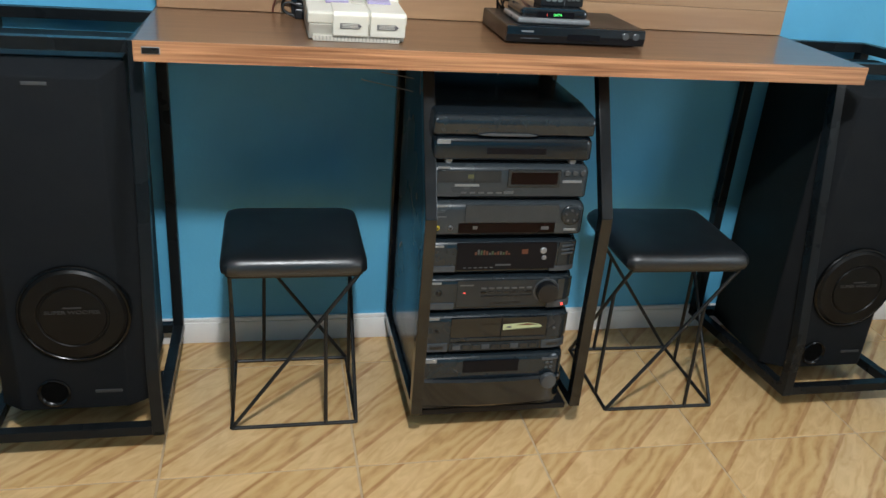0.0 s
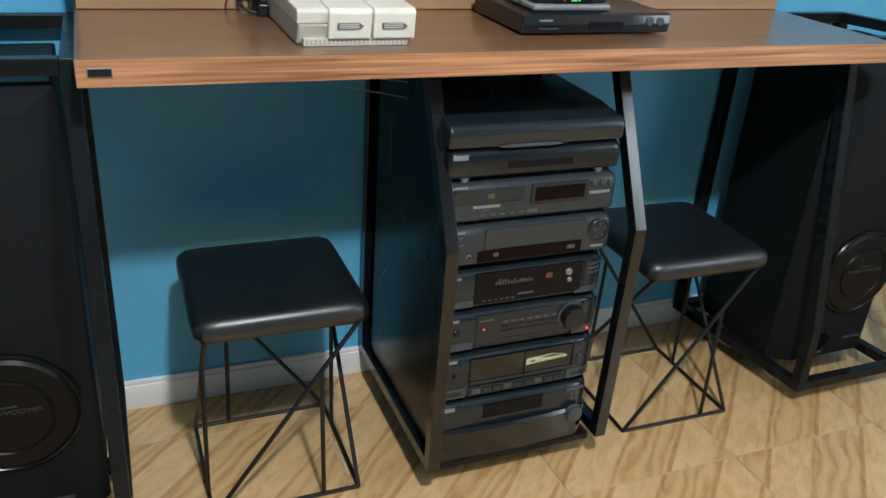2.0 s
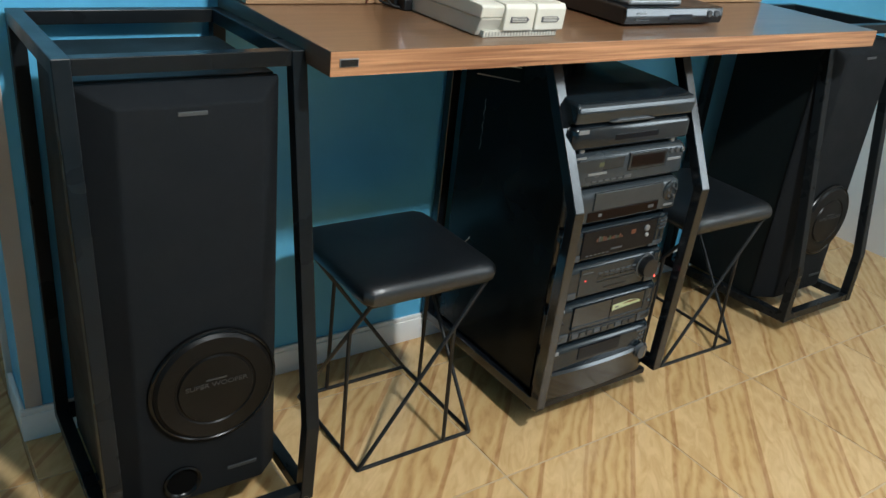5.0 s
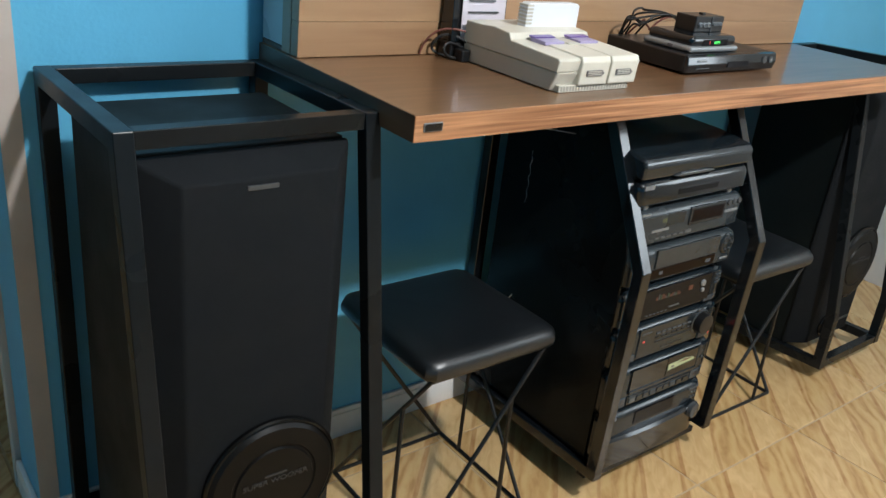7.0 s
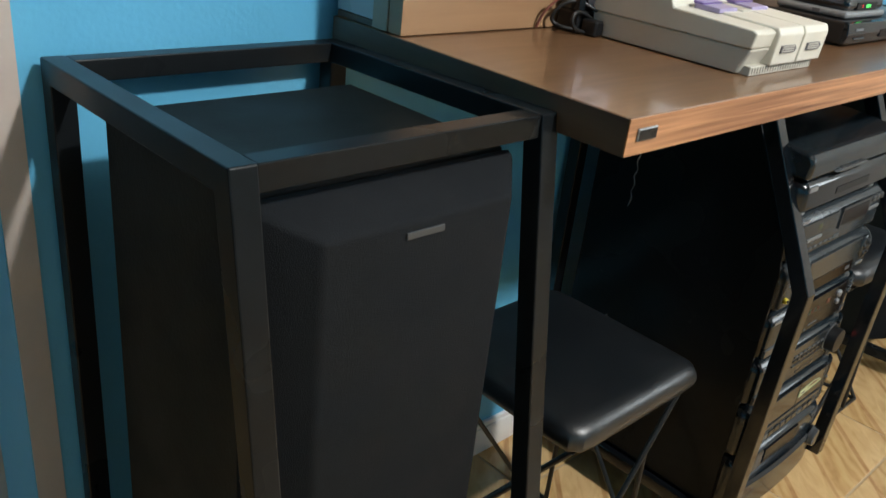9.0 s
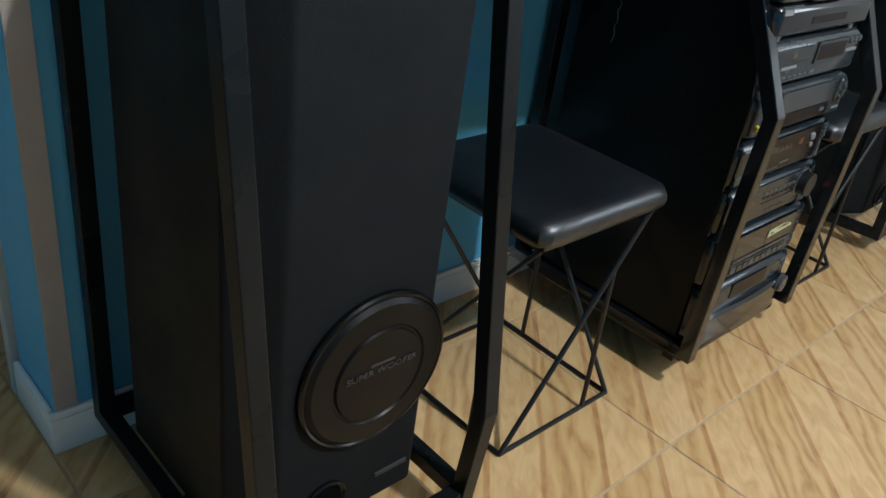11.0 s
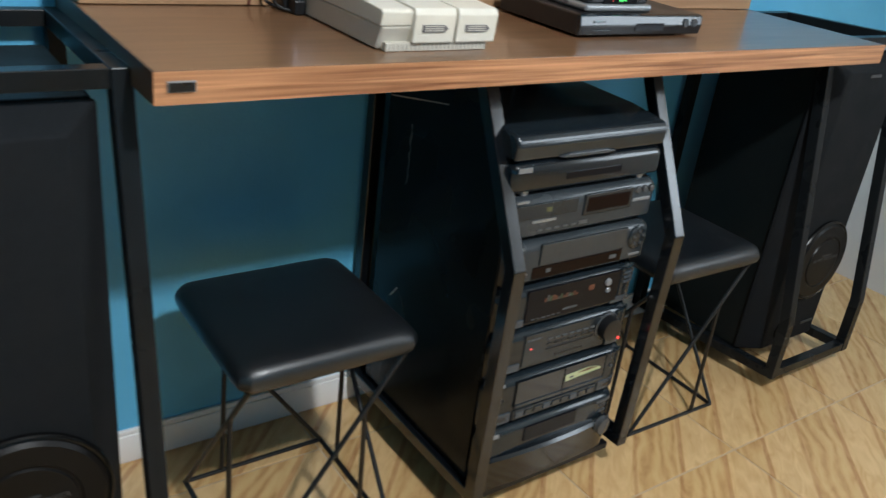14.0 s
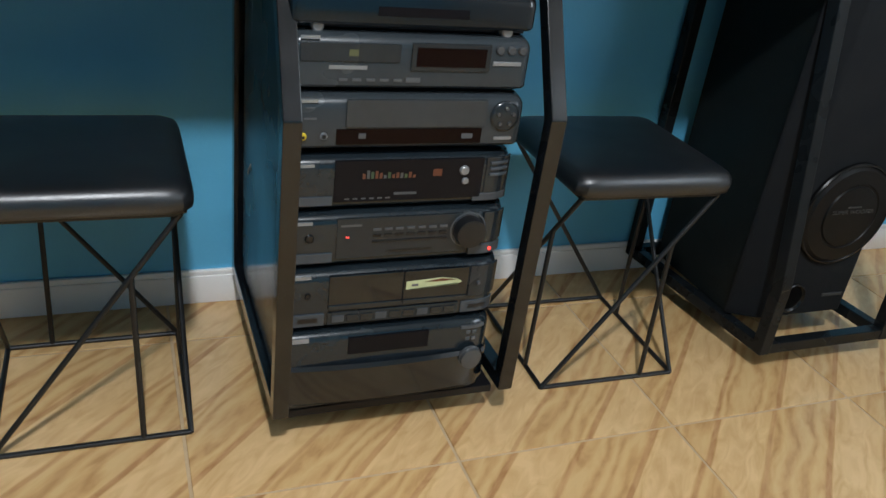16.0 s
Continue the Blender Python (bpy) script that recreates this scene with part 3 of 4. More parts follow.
def unit(name, label, z0, z1, yf, face, depth=0.35, foot=0.008):
    """A hi-fi unit: sheet-metal case and moulded front from z0 to z1 whose face stands at y = yf, on four small feet."""
    u = thing(name, label, "hi-fi unit", "stacked hi-fi units")
    part("case", box(SX0 + 0.006, SX1 - 0.006, yf + 0.026, yf + depth, z0 - foot + 0.0012, z1 - 0.0008, 0.001), CASE, u)
    pts = [(SX0, yf + 0.0255)]
    for k in range(5):
        a = math.pi * k / 8
        pts.append((SX0 + 0.013 * (1 - math.cos(a)), yf + 0.016 * (1 - math.sin(a))))
    for k in range(9):
        pts.append((fx(0.88 + 0.0095 * k), yf))
    for k in range(4, -1, -1):
        a = math.pi * k / 8
        pts.append((SX1 - 0.013 * (1 - math.cos(a)), yf + 0.016 * (1 - math.sin(a))))
    pts.append((SX1, yf + 0.0255))
    bm = bmesh.new()
    rows = []
    for z, back in ((z0, 0.006), (z0 + 0.0015, 0.0025), (z0 + 0.005, 0.0), (z1 - 0.018, 0.0), (z1 - 0.012, 0.0010), (z1 - 0.0075, 0.0034), (z1 - 0.004, 0.0068), (z1 - 0.0016, 0.0112), (z1, 0.017)):
        rows.append([bm.verts.new((x + (back if x < 0 else -back) * 0.6, min(y + back, yf + 0.0255), z)) for x, y in pts])
    for a, b in zip(rows, rows[1:]):
        for k in range(len(pts)):
            j = (k + 1) % len(pts)
            bm.faces.new((a[k], a[j], b[j], b[k]))
    bm.faces.new(rows[0][::-1])
    bm.faces.new(rows[-1])
    bmesh.ops.recalc_face_normals(bm, faces=bm.faces)
    part("front_panel", bm, face, u)
    for x in (SX0 + 0.04, SX1 - 0.04):
        for y in (yf + 0.05, yf + depth - 0.05):
            part("foot", rod((x, y, z0 - foot), (x, y, z0 + 0.0045), 0.012, sides=14), BLACKP, u)
    return u


def bit(u, name, a, b, c, d, z0, z1, yf, material, proud=0.002, label="", bevel=0.0008):
    """A raised piece of a front, from fractions a to b of the width and c to d of the height."""
    bm = box(fx(a), fx(b), yf - proud, yf + 0.002, z0 + c * (z1 - z0), z0 + d * (z1 - z0), min(bevel, proud * 0.45 + 0.0002))
    for f in (0.88, 0.905, 0.925, 0.945, 0.96, 0.975):
        if a < f < b:
            bmesh.ops.bisect_plane(bm, geom=bm.verts[:] + bm.edges[:] + bm.faces[:], plane_co=(fx(f), 0, 0), plane_no=(1, 0, 0))
    return part(name, bm, material, u, label)


def knob(u, name, f, g, r, z0, z1, yf, material, out=0.012, label=""):
    return part(name, lathe([(r * 1.08, -0.001), (r * 1.08, 0.002), (r, 0.003), (r * 0.96, out), (r * 0.8, out + 0.001), (0, out + 0.0006)], fx(f), yf, z0 + g * (z1 - z0), 32), material, u, label)


def bend_right(u, reach=0.026, start=0.875):
    """Curves the right end of a unit's front back into its case."""
    for piece in u.children_recursive:
        if piece.name.split(".")[0] in ("case", "foot"):
            continue
        for v in piece.data.vertices:
            t = (v.co.x - fx(start)) / (fx(1.0) - fx(start))
            if t > 0:
                v.co.y += reach * (1 - math.sqrt(max(0.0, 1 - min(t, 1.0) ** 2)))


def logo(u, z0, z1, yf, g=0.85, a=0.04, b=0.112):
    return bit(u, "badge", a, b, g - 0.028, g + 0.028, z0, z1, yf, SILVER, 0.0009, "silver badge", 0.0)


# turntable on top
z0, z1, yf = 0.6735, 0.7245, 0.032
tt = unit("turntable", "black turntable with a closed smoked lid on the hi-fi stack", z0, z1, yf, GLOSS, 0.36, foot=0.0095)
lid = prism([(yf + 0.004, 0.7255), (yf + 0.001, 0.755), (yf + 0.010, 0.767), (yf + 0.09, 0.777), (yf + 0.343, 0.783), (yf + 0.345, 0.7255)], SX0 + 0.001, SX1 - 0.001, 0.006, 3)
part("lid", lid, FACE3, tt, "smoked plastic lid")
part("lid_handle", outline([(fx(0.27), 0.7275), (fx(0.33), 0.7255), (fx(0.58), 0.7255), (fx(0.64), 0.7275), (fx(0.58), 0.7315), (fx(0.33), 0.7315)], yf - 0.001, yf + 0.006, 0.001), KNOBGREY, tt, "smoke-grey lid grip")
bit(tt, "badge", 0.025, 0.105, 0.68, 0.84, z0, z1, yf, SILVER, 0.0008, "silver badge", 0)
bit(tt, "control_strip", 0.33, 0.70, 0.28, 0.52, z0, z1, yf, SMOKE, 0.001)
for f in (0.11, 0.89):
    part("front_foot", lathe([(0.0085, -0.014), (0.0085, 0.0), (0.006, 0.002), (0, 0.002)], fx(f), yf + 0.012, 0.6695, 20), SILVERP, tt, "silver foot ring")

# compact disc player
z0, z1, yf = 0.5915, 0.664, 0.029
u = unit("cd_player", "dark grey compact disc player with a disc tray and display", z0, z1, yf, FACE2)
logo(u, z0, z1, yf, 0.92)
bit(u, "disc_tray", 0.04, 0.43, 0.50, 0.84, z0, z1, yf, FACE, 0.002, "disc tray front")
bit(u, "tray_mark", 0.225, 0.262, 0.61, 0.73, z0, z1, yf - 0.0016, OLIVE, 0.0008, bevel=0)
bit(u, "tray_badge", 0.15, 0.30, 0.36, 0.43, z0, z1, yf, SILVER, 0.0012, bevel=0)
bit(u, "display_frame", 0.475, 0.81, 0.36, 0.88, z0, z1, yf, FACE, 0.003)
bit(u, "display", 0.495, 0.79, 0.44, 0.80, z0, z1, yf - 0.0024, WINDOW, 0.001, "smoked red display window", 0)
for f in (0.85, 0.90, 0.95):
    knob(u, "button", f, 0.78, 0.006, z0, z1, yf, KNOBGREY, 0.003)
bit(u, "bar_button", 0.825, 0.95, 0.48, 0.56, z0, z1, yf, SILVERP, 0.002)
for k in range(5):
    bit(u, "small_button", 0.19 + 0.055 * k, 0.225 + 0.055 * k, 0.14, 0.19, z0, z1, yf, GREYPRINT, 0.0014, bevel=0.0003)
bit(u, "small_button", 0.46, 0.52, 0.13, 0.22, z0, z1, yf, GREYPRINT, 0.0014, bevel=0.0003)

# video disc player with jacks
z0, z1, yf = 0.508, 0.583, 0.023
u = unit("disc_player", "charcoal disc player with a yellow jack and red window", z0, z1, yf, FACE2)
logo(u, z0, z1, yf, 0.9)
bit(u, "tray_door", 0.225, 0.82, 0.42, 0.94, z0, z1, yf, FACE2, 0.0035, "grey drop door")
bit(u, "display", 0.19, 0.81, 0.08, 0.38, z0, z1, yf, WINDOW, 0.0015, "smoked red display window")
knob(u, "yellow_jack", 0.058, 0.25, 0.0048, z0, z1, yf, YELLOW, 0.004, "yellow video jack")
knob(u, "jack_hole", 0.058, 0.25, 0.0022, z0, z1, yf, BLACKP, 0.0055)
knob(u, "black_jack", 0.14, 0.25, 0.0048, z0, z1, yf, SILVERP, 0.002, "black audio jack")
knob(u, "jack_hole", 0.14, 0.25, 0.003, z0, z1, yf, BLACKP, 0.0045)
bit(u, "print_bar", 0.06, 0.11, 0.56, 0.60, z0, z1, yf, GREYPRINT, 0.0008, bevel=0)
bit(u, "print_bar", 0.07, 0.10, 0.76, 0.79, z0, z1, yf, GREYPRINT, 0.0008, bevel=0)
bit(u, "print_bar", 0.28, 0.31, 0.2, 0.3, z0, z1, yf - 0.0012, GREYPRINT, 0.0006, bevel=0)
bit(u, "print_bar", 0.72, 0.77, 0.18, 0.28, z0, z1, yf - 0.0012, GREYPRINT, 0.0006, bevel=0)
knob(u, "control_pad", 0.905, 0.62, 0.021, z0, z1, yf, FACE, 0.004)
for k in range(5):
    a = math.pi * (0.5 + 2 * k / 5)
    knob(u, "button", 0.905 + 0.036 * math.cos(a), 0.62 + 0.17 * math.sin(a), 0.0032, z0, z1, yf - 0.004, KNOBGREY, 0.002)
bit(u, "bar_button", 0.87, 0.95, 0.14, 0.2, z0, z1, yf, SILVERP, 0.0014, bevel=0.0003)

# graphic equalizer
z0, z1, yf = 0.418, 0.495, 0.024
u = unit("equalizer", "black graphic equalizer with a printed display window", z0, z1, yf, FACE3)
logo(u, z0, z1, yf, 0.84)
bit(u, "lower_pad", 0.01, 0.19, 0.06, 0.24, z0, z1, yf, PAD, 0.003, "slate grey pad")
bit(u, "display", 0.195, 0.845, 0.12, 0.94, z0, z1, yf, SMOKE, 0.003, "smoked black display window")
for k in range(13):
    h = 0.05 + 0.07 * abs(math.sin(k * 1.3)) + (0.05 if k < 4 else 0)
    bit(u, "print_bar", 0.31 + 0.018 * k, 0.322 + 0.018 * k, 0.58, 0.58 + h, z0, z1, yf - 0.0026, (ORANGE, GREYPRINT, GREENPRINT, ORANGE)[k % 4], 0.0008, bevel=0)
bit(u, "print_mark", 0.615, 0.655, 0.60, 0.74, z0, z1, yf - 0.0026, ORANGE, 0.0008, bevel=0)
bit(u, "print_mark", 0.45, 0.55, 0.24, 0.29, z0, z1, yf - 0.0026, GREYPRINT, 0.0008, bevel=0)
for k in range(6):
    bit(u, "print_bar", 0.24 + 0.035 * k, 0.26 + 0.035 * k, 0.17, 0.2, z0, z1, yf - 0.0026, GREYPRINT, 0.0008, bevel=0)
knob(u, "button", 0.755, 0.70, 0.007, z0, z1, yf - 0.002, SILVERP, 0.004)
knob(u, "button", 0.765, 0.48, 0.005, z0, z1, yf - 0.002, SILVERP, 0.003)
bit(u, "right_pad", 0.86, 0.985, 0.12, 0.94, z0, z1, yf, FACE, 0.002)
for k in range(3):
    bit(u, "slide_button", 0.875, 0.965, 0.56 + 0.12 * k, 0.62 + 0.12 * k, z0, z1, yf - 0.002, PAD, 0.003)
bit(u, "lower_pad", 0.81, 0.985, 0.04, 0.2, z0, z1, yf, PAD, 0.003, "slate grey pad")
bend_right(u)

# amplifier
z0, z1, yf = 0.329, 0.410, 0.018
u = unit("amplifier", "black amplifier with a large volume knob and red lights", z0, z1, yf, FACE3)
logo(u, z0, z1, yf, 0.84)
bit(u, "lower_pad", 0.01, 0.2, 0.06, 0.25, z0, z1, yf, PAD, 0.003, "slate grey pad")
knob(u, "socket", 0.1, 0.55, 0.006, z0, z1, yf, BLACKP, 0.002)
bit(u, "control_panel", 0.215, 0.80, 0.12, 0.92, z0, z1, yf, FACE, 0.0025)
for row, g in ((0, 0.66), (1, 0.54)):
    for k in range(7):
        bit(u, "button", 0.37 + 0.05 * k, 0.405 + 0.05 * k, g, g + 0.05, z0, z1, yf - 0.002, GREYPRINT if row == 0 else BLACKP, 0.002, bevel=0.0004)
bit(u, "long_button", 0.37, 0.71, 0.42, 0.46, z0, z1, yf - 0.002, BLACKP, 0.002)
bit(u, "print_bar", 0.23, 0.32, 0.76, 0.8, z0, z1, yf - 0.002, GREYPRINT, 0.001, bevel=0)
bit(u, "indicator", 0.254, 0.268, 0.535, 0.565, z0, z1, yf - 0.002, REDLED, 0.001, "glowing red indicator", 0)
bit(u, "slot", 0.44, 0.64, 0.2, 0.25, z0, z1, yf - 0.002, BLACKP, 0.001, bevel=0)
part("volume_ring", lathe([(0.0295, -0.002), (0.0295, 0.003), (0.027, 0.004), (0.026, 0.002)], fx(0.805), yf, z0 + 0.58 * (z1 - z0), 40), KNOBGREY, u)
knob(u, "volume_knob", 0.805, 0.58, 0.024, z0, z1, yf, BLACKP, 0.02, "large black volume knob")
bit(u, "right_pad", 0.875, 0.985, 0.3, 0.92, z0, z1, yf, FACE3, 0.003)
bit(u, "lower_pad", 0.82, 0.985, 0.04, 0.24, z0, z1, yf, PAD, 0.003, "slate grey pad")
knob(u, "power_light", 0.925, 0.14, 0.0026, z0, z1, yf - 0.003, REDLED, 0.002, "glowing red power light")
bend_right(u)

# double cassette deck
z0, z1, yf = 0.2255, 0.3205, 0.010
u = unit("cassette_deck", "black double cassette deck with a green and orange sticker", z0, z1, yf, FACE3)
logo(u, z0, z1, yf, 0.92)
for a, b in ((0.19, 0.52), (0.526, 0.83)):
    d = bit(u, "cassette_door", a, b, 0.36, 0.94, z0, z1, yf, GLOSS, 0.004, "dark cassette door")
    bit(d, "door_ledge", a, b, 0.34, 0.42, z0, z1, yf - 0.002, FACE3, 0.004)
sticker = part("sticker", outline([(fx(0.535), z0 + 0.0575), (fx(0.535), z0 + 0.0715), (fx(0.70), z0 + 0.0745), (fx(0.775), z0 + 0.0705), (fx(0.80), z0 + 0.065), (fx(0.78), z0 + 0.061)], yf - 0.0052, yf - 0.0042), LABELG, u, "green and orange sticker")
part("sticker_band", outline([(fx(0.62), z0 + 0.0695), (fx(0.70), z0 + 0.0735), (fx(0.775), z0 + 0.0698), (fx(0.70), z0 + 0.0685)], yf - 0.0058, yf - 0.0051), ORANGE, sticker)
part("sticker_band", outline([(fx(0.55), z0 + 0.0585), (fx(0.70), z0 + 0.0618), (fx(0.78), z0 + 0.0635), (fx(0.78), z0 + 0.0618)], yf - 0.0058, yf - 0.0051), GREENPRINT, sticker)
part("sticker_mark", box(fx(0.56), fx(0.59), yf - 0.0058, yf - 0.0051, z0 + 0.063, z0 + 0.067), SLOT, sticker)
bit(u, "right_pad", 0.84, 0.985, 0.36, 0.94, z0, z1, yf, FACE, 0.003)
knob(u, "button", 0.885, 0.62, 0.003, z0, z1, yf - 0.003, GREYPRINT, 0.002)
knob(u, "socket", 0.1, 0.6, 0.004, z0, z1, yf, BLACKP, 0.002)
bit(u, "lower_pad", 0.01, 0.175, 0.05, 0.27, z0, z1, yf, PAD, 0.003, "slate grey pad")
bit(u, "pad_slot", 0.06, 0.145, 0.12, 0.2, z0, z1, yf - 0.0026, BLACKP, 0.001, bevel=0)
bit(u, "key_strip", 0.19, 0.80, 0.05, 0.27, z0, z1, yf, FACE, 0.003)
for k in range(9):
    bit(u, "key", 0.21 + 0.065 * k, 0.262 + 0.065 * k, 0.10, 0.22, z0, z1, yf - 0.003, FACE3 if k % 3 else PAD, 0.002, bevel=0.0005)
bit(u, "lower_pad", 0.815, 0.985, 0.05, 0.27, z0, z1, yf, PAD, 0.002, "slate grey pad")
bit(u, "pad_slot", 0.85, 0.94, 0.12, 0.2, z0, z1, yf - 0.0016, BLACKP, 0.001, bevel=0)
bend_right(u)

# disc changer at the bottom
z0, z1, yf = 0.0768, 0.2172, 0.004
u = unit("disc_changer", "black disc changer with a bowed drawer and round knob", z0, z1, yf, FACE3, foot=0.0075)
logo(u, z0, z1, yf, 0.93)
bit(u, "display", 0.29, 0.67, 0.70, 0.92, z0, z1, yf, SMOKE, 0.002, "smoked black display window")
for k in range(4):
    bit(u, "button", 0.86 + 0.03 * (k % 2), 0.88 + 0.03 * (k % 2), 0.72 + 0.09 * (k // 2), 0.76 + 0.09 * (k // 2), z0, z1, yf, GREYPRINT, 0.0014, bevel=0.0003)
bit(u, "right_button", 0.83, 0.95, 0.88, 0.92, z0, z1, yf, GREYPRINT, 0.0014, bevel=0.0003)
bow = []
for k in range(25):
    f = k / 24
    bow.append((fx(0.008 + 0.984 * f), yf - 0.003 - 0.012 * math.sin(math.pi * f) ** 0.7))
bm = bmesh.new()
lo, hi = z0 + 0.004, z0 + 0.60 * (z1 - z0)
fr = [[bm.verts.new((x, y + dy, z)) for x, y in bow] for z, dy in ((lo, 0.012), (lo + 0.012, 0.001), (hi - 0.006, 0.0), (hi, 0.005))]
for a, b in zip(fr, fr[1:]):
    for k in range(24):
        bm.faces.new((a[k], a[k + 1], b[k + 1], b[k]))
for row in (fr[0], fr[-1]):
    bk = [bm.verts.new((v.co.x, yf + 0.003, v.co.z)) for v in row]
    for k in range(24):
        bm.faces.new((row[k], row[k + 1], bk[k + 1], bk[k]))
bmesh.ops.recalc_face_normals(bm, faces=bm.faces)
part("drawer_front", bm, GLOSS, u, "bowed dark drawer front")
knob(u, "jog_knob", 0.885, 0.52, 0.019, z0, z1, yf - 0.008, KNOBGREY, 0.010, "round smoke-grey knob")
knob(u, "button", 0.96, 0.56, 0.003, z0, z1, yf - 0.006, GREYPRINT, 0.003)
bend_right(u)

# ---- things on the desk ----
T = DZ1
con = thing("game_console", "aged white game console with purple switches on the desk", "game console")
CX0, CX1, CY0 = -0.451, -0.264, 0.050
part("lower_shell", prism([(CY0 + 0.016, T + 0.001), (CY0 + 0.002, T + 0.033), (CY0 + 0.242, T + 0.033), (CY0 + 0.238, T + 0.001)], CX0 + 0.002, CX1 - 0.002, 0.003), GREYP, con, "warm grey lower shell")
up = [(CY0 + 0.003, T + 0.0335), (CY0, T + 0.052), (CY0 + 0.006, T + 0.0555), (CY0 + 0.118, T + 0.0605), (CY0 + 0.124, T + 0.0715), (CY0 + 0.165, T + 0.0745), (CY0 + 0.195, T + 0.0720), (CY0 + 0.238, T + 0.0715), (CY0 + 0.242, T + 0.0335)]
part("upper_shell", prism(up, CX0, CX1, 0.002), WHITEP, con, "aged white upper shell")
cw = CX1 - CX0
for f0, f1 in ((0.25, 0.605), (0.625, 0.985)):
    a, b = CX0 + f0 * cw, CX0 + f1 * cw
    tab = part("front_flap", prism([(CY0 - 0.0035, T + 0.012), (CY0 - 0.006, T + 0.05), (CY0 - 0.002, T + 0.058), (CY0 + 0.11, T + 0.063), (CY0 + 0.11, T + 0.058), (CY0 + 0.014, T + 0.012)], a, b, 0.002), WHITEP, con)
    sock = part("controller_socket", outline([(a + 0.013, T + 0.027), (a + 0.048, T + 0.027), (a + 0.054, T + 0.0315), (a + 0.048, T + 0.0365), (a + 0.013, T + 0.0365)], CY0 - 0.0064, CY0 - 0.0035), SLOT, tab, "dark controller socket")
    for k in range(3):
        part("socket_rib", box(a + 0.016, a + 0.047, CY0 - 0.0068, CY0 - 0.006, T + 0.0285 + 0.0028 * k, T + 0.0299 + 0.0028 * k), GREYP, sock)
part("vent_strip", box(CX0 + 0.01, CX1 - 0.012, CY0 + 0.002, CY0 + 0.02, T + 0.0005, T + 0.012, 0.001), GREYP, con)
# raised bars stand for the slots, whose shade is in the darker grey
for k in range(24):
    x = CX0 + 0.014 + k * 0.0068
    part("vent_slot", box(x, x + 0.0022, CY0 + 0.0012, CY0 + 0.003, T + 0.003, T + 0.010), VENT, con)
for f0, f1 in ((0.20, 0.44), (0.64, 0.88)):
    a, b = CX0 + f0 * cw, CX0 + f1 * cw
    sw = part("switch", prism([(CY0 + 0.075, T + 0.0595), (CY0 + 0.075, T + 0.0655), (CY0 + 0.112, T + 0.0675), (CY0 + 0.112, T + 0.0595)], a, b, 0.0012), LILAC, con, "lilac sliding switch")
    part("switch_tip", prism([(CY0 + 0.100, T + 0.066), (CY0 + 0.098, T + 0.0685), (CY0 + 0.113, T + 0.070), (CY0 + 0.1125, T + 0.066)], a - 0.003, b + 0.001, 0.001), PURPLE, sw, "dark purple switch tip")
part("eject_button", prism([(CY0 + 0.07, T + 0.0595), (CY0 + 0.07, T + 0.0635), (CY0 + 0.108, T + 0.065), (CY0 + 0.108, T + 0.0595)], CX0 + 0.47 * cw, CX0 + 0.61 * cw, 0.001), GREYP, con)
cart = thing("game_cartridge", "white ribbed game cartridge standing in the console", "cartridge")
part("shell", outline([(-0.386, T + 0.064), (-0.386, T + 0.110), (-0.380, T + 0.114), (-0.264, T + 0.114), (-0.258, T + 0.110), (-0.258, T + 0.064)], 0.208, 0.229, 0.002), CART, cart)
for k in range(6):
    part("grip_rib", box(-0.3868, -0.372, 0.207, 0.2302, T + 0.078 + 0.006 * k, T + 0.0815 + 0.006 * k, 0.0006), GREYP, cart)

pic = thing("paper_stand", "black tabletop stand holding pale lilac papers", "stand")
part("stand_back", prism([(0.302, T + 0.0005), (0.312, T + 0.20), (0.326, T + 0.20), (0.330, T + 0.0005)], -0.470, -0.345, 0.002), BLACKP, pic)
part("stand_foot", box(-0.474, -0.340, 0.296, 0.333, T + 0.0003, T + 0.03, 0.003), BLACKP, pic)
part("stand_side", prism([(0.296, T + 0.03), (0.305, T + 0.20), (0.328, T + 0.20), (0.331, T + 0.03)], -0.474, -0.462, 0.001), GLOSS, pic)
part("paper", prism([(0.2985, T + 0.034), (0.3075, T + 0.196), (0.3095, T + 0.196), (0.3005, T + 0.034)], -0.452, -0.352), PAPER, pic, "pale lilac printed sheet")
for k in range(3):
    part("print_bar", prism([(0.2980 + 0.001 * k, T + 0.08 + 0.02 * k), (0.2983 + 0.001 * k, T + 0.083 + 0.02 * k), (0.3003 + 0.001 * k, T + 0.083 + 0.02 * k), (0.300 + 0.001 * k, T + 0.08 + 0.02 * k)], -0.44, -0.37 - 0.01 * k), GREYPRINT, pic)
lead = thing("power_cable", "tangled black and brown cables behind the console", "cable")
cable("black_cable", [(-0.445, 0.285, T + 0.03), (-0.46, 0.30, T + 0.042), (-0.482, 0.31, T + 0.045), (-0.495, 0.325, T + 0.025), (-0.492, 0.33, T + 0.006), (-0.474, 0.30, T + 0.004), (-0.455, 0.292, T + 0.006)], 0.0026, CABLE, lead)
cable("brown_cable", [(-0.45, 0.287, T + 0.05), (-0.475, 0.30, T + 0.056), (-0.500, 0.315, T + 0.050), (-0.513, 0.33, T + 0.02), (-0.513, 0.334, T + 0.003)], 0.002, CABLER, lead)
cable("black_cable", [(-0.44, 0.29, T + 0.015), (-0.475, 0.292, T + 0.035), (-0.50, 0.292, T + 0.03), (-0.49, 0.29, T + 0.004), (-0.455, 0.286, T + 0.003)], 0.0026, CABLE, lead)
part("plug", box(-0.468, -0.45, 0.268, 0.294, T + 0.0005, T + 0.022, 0.003), BLACKP, lead)

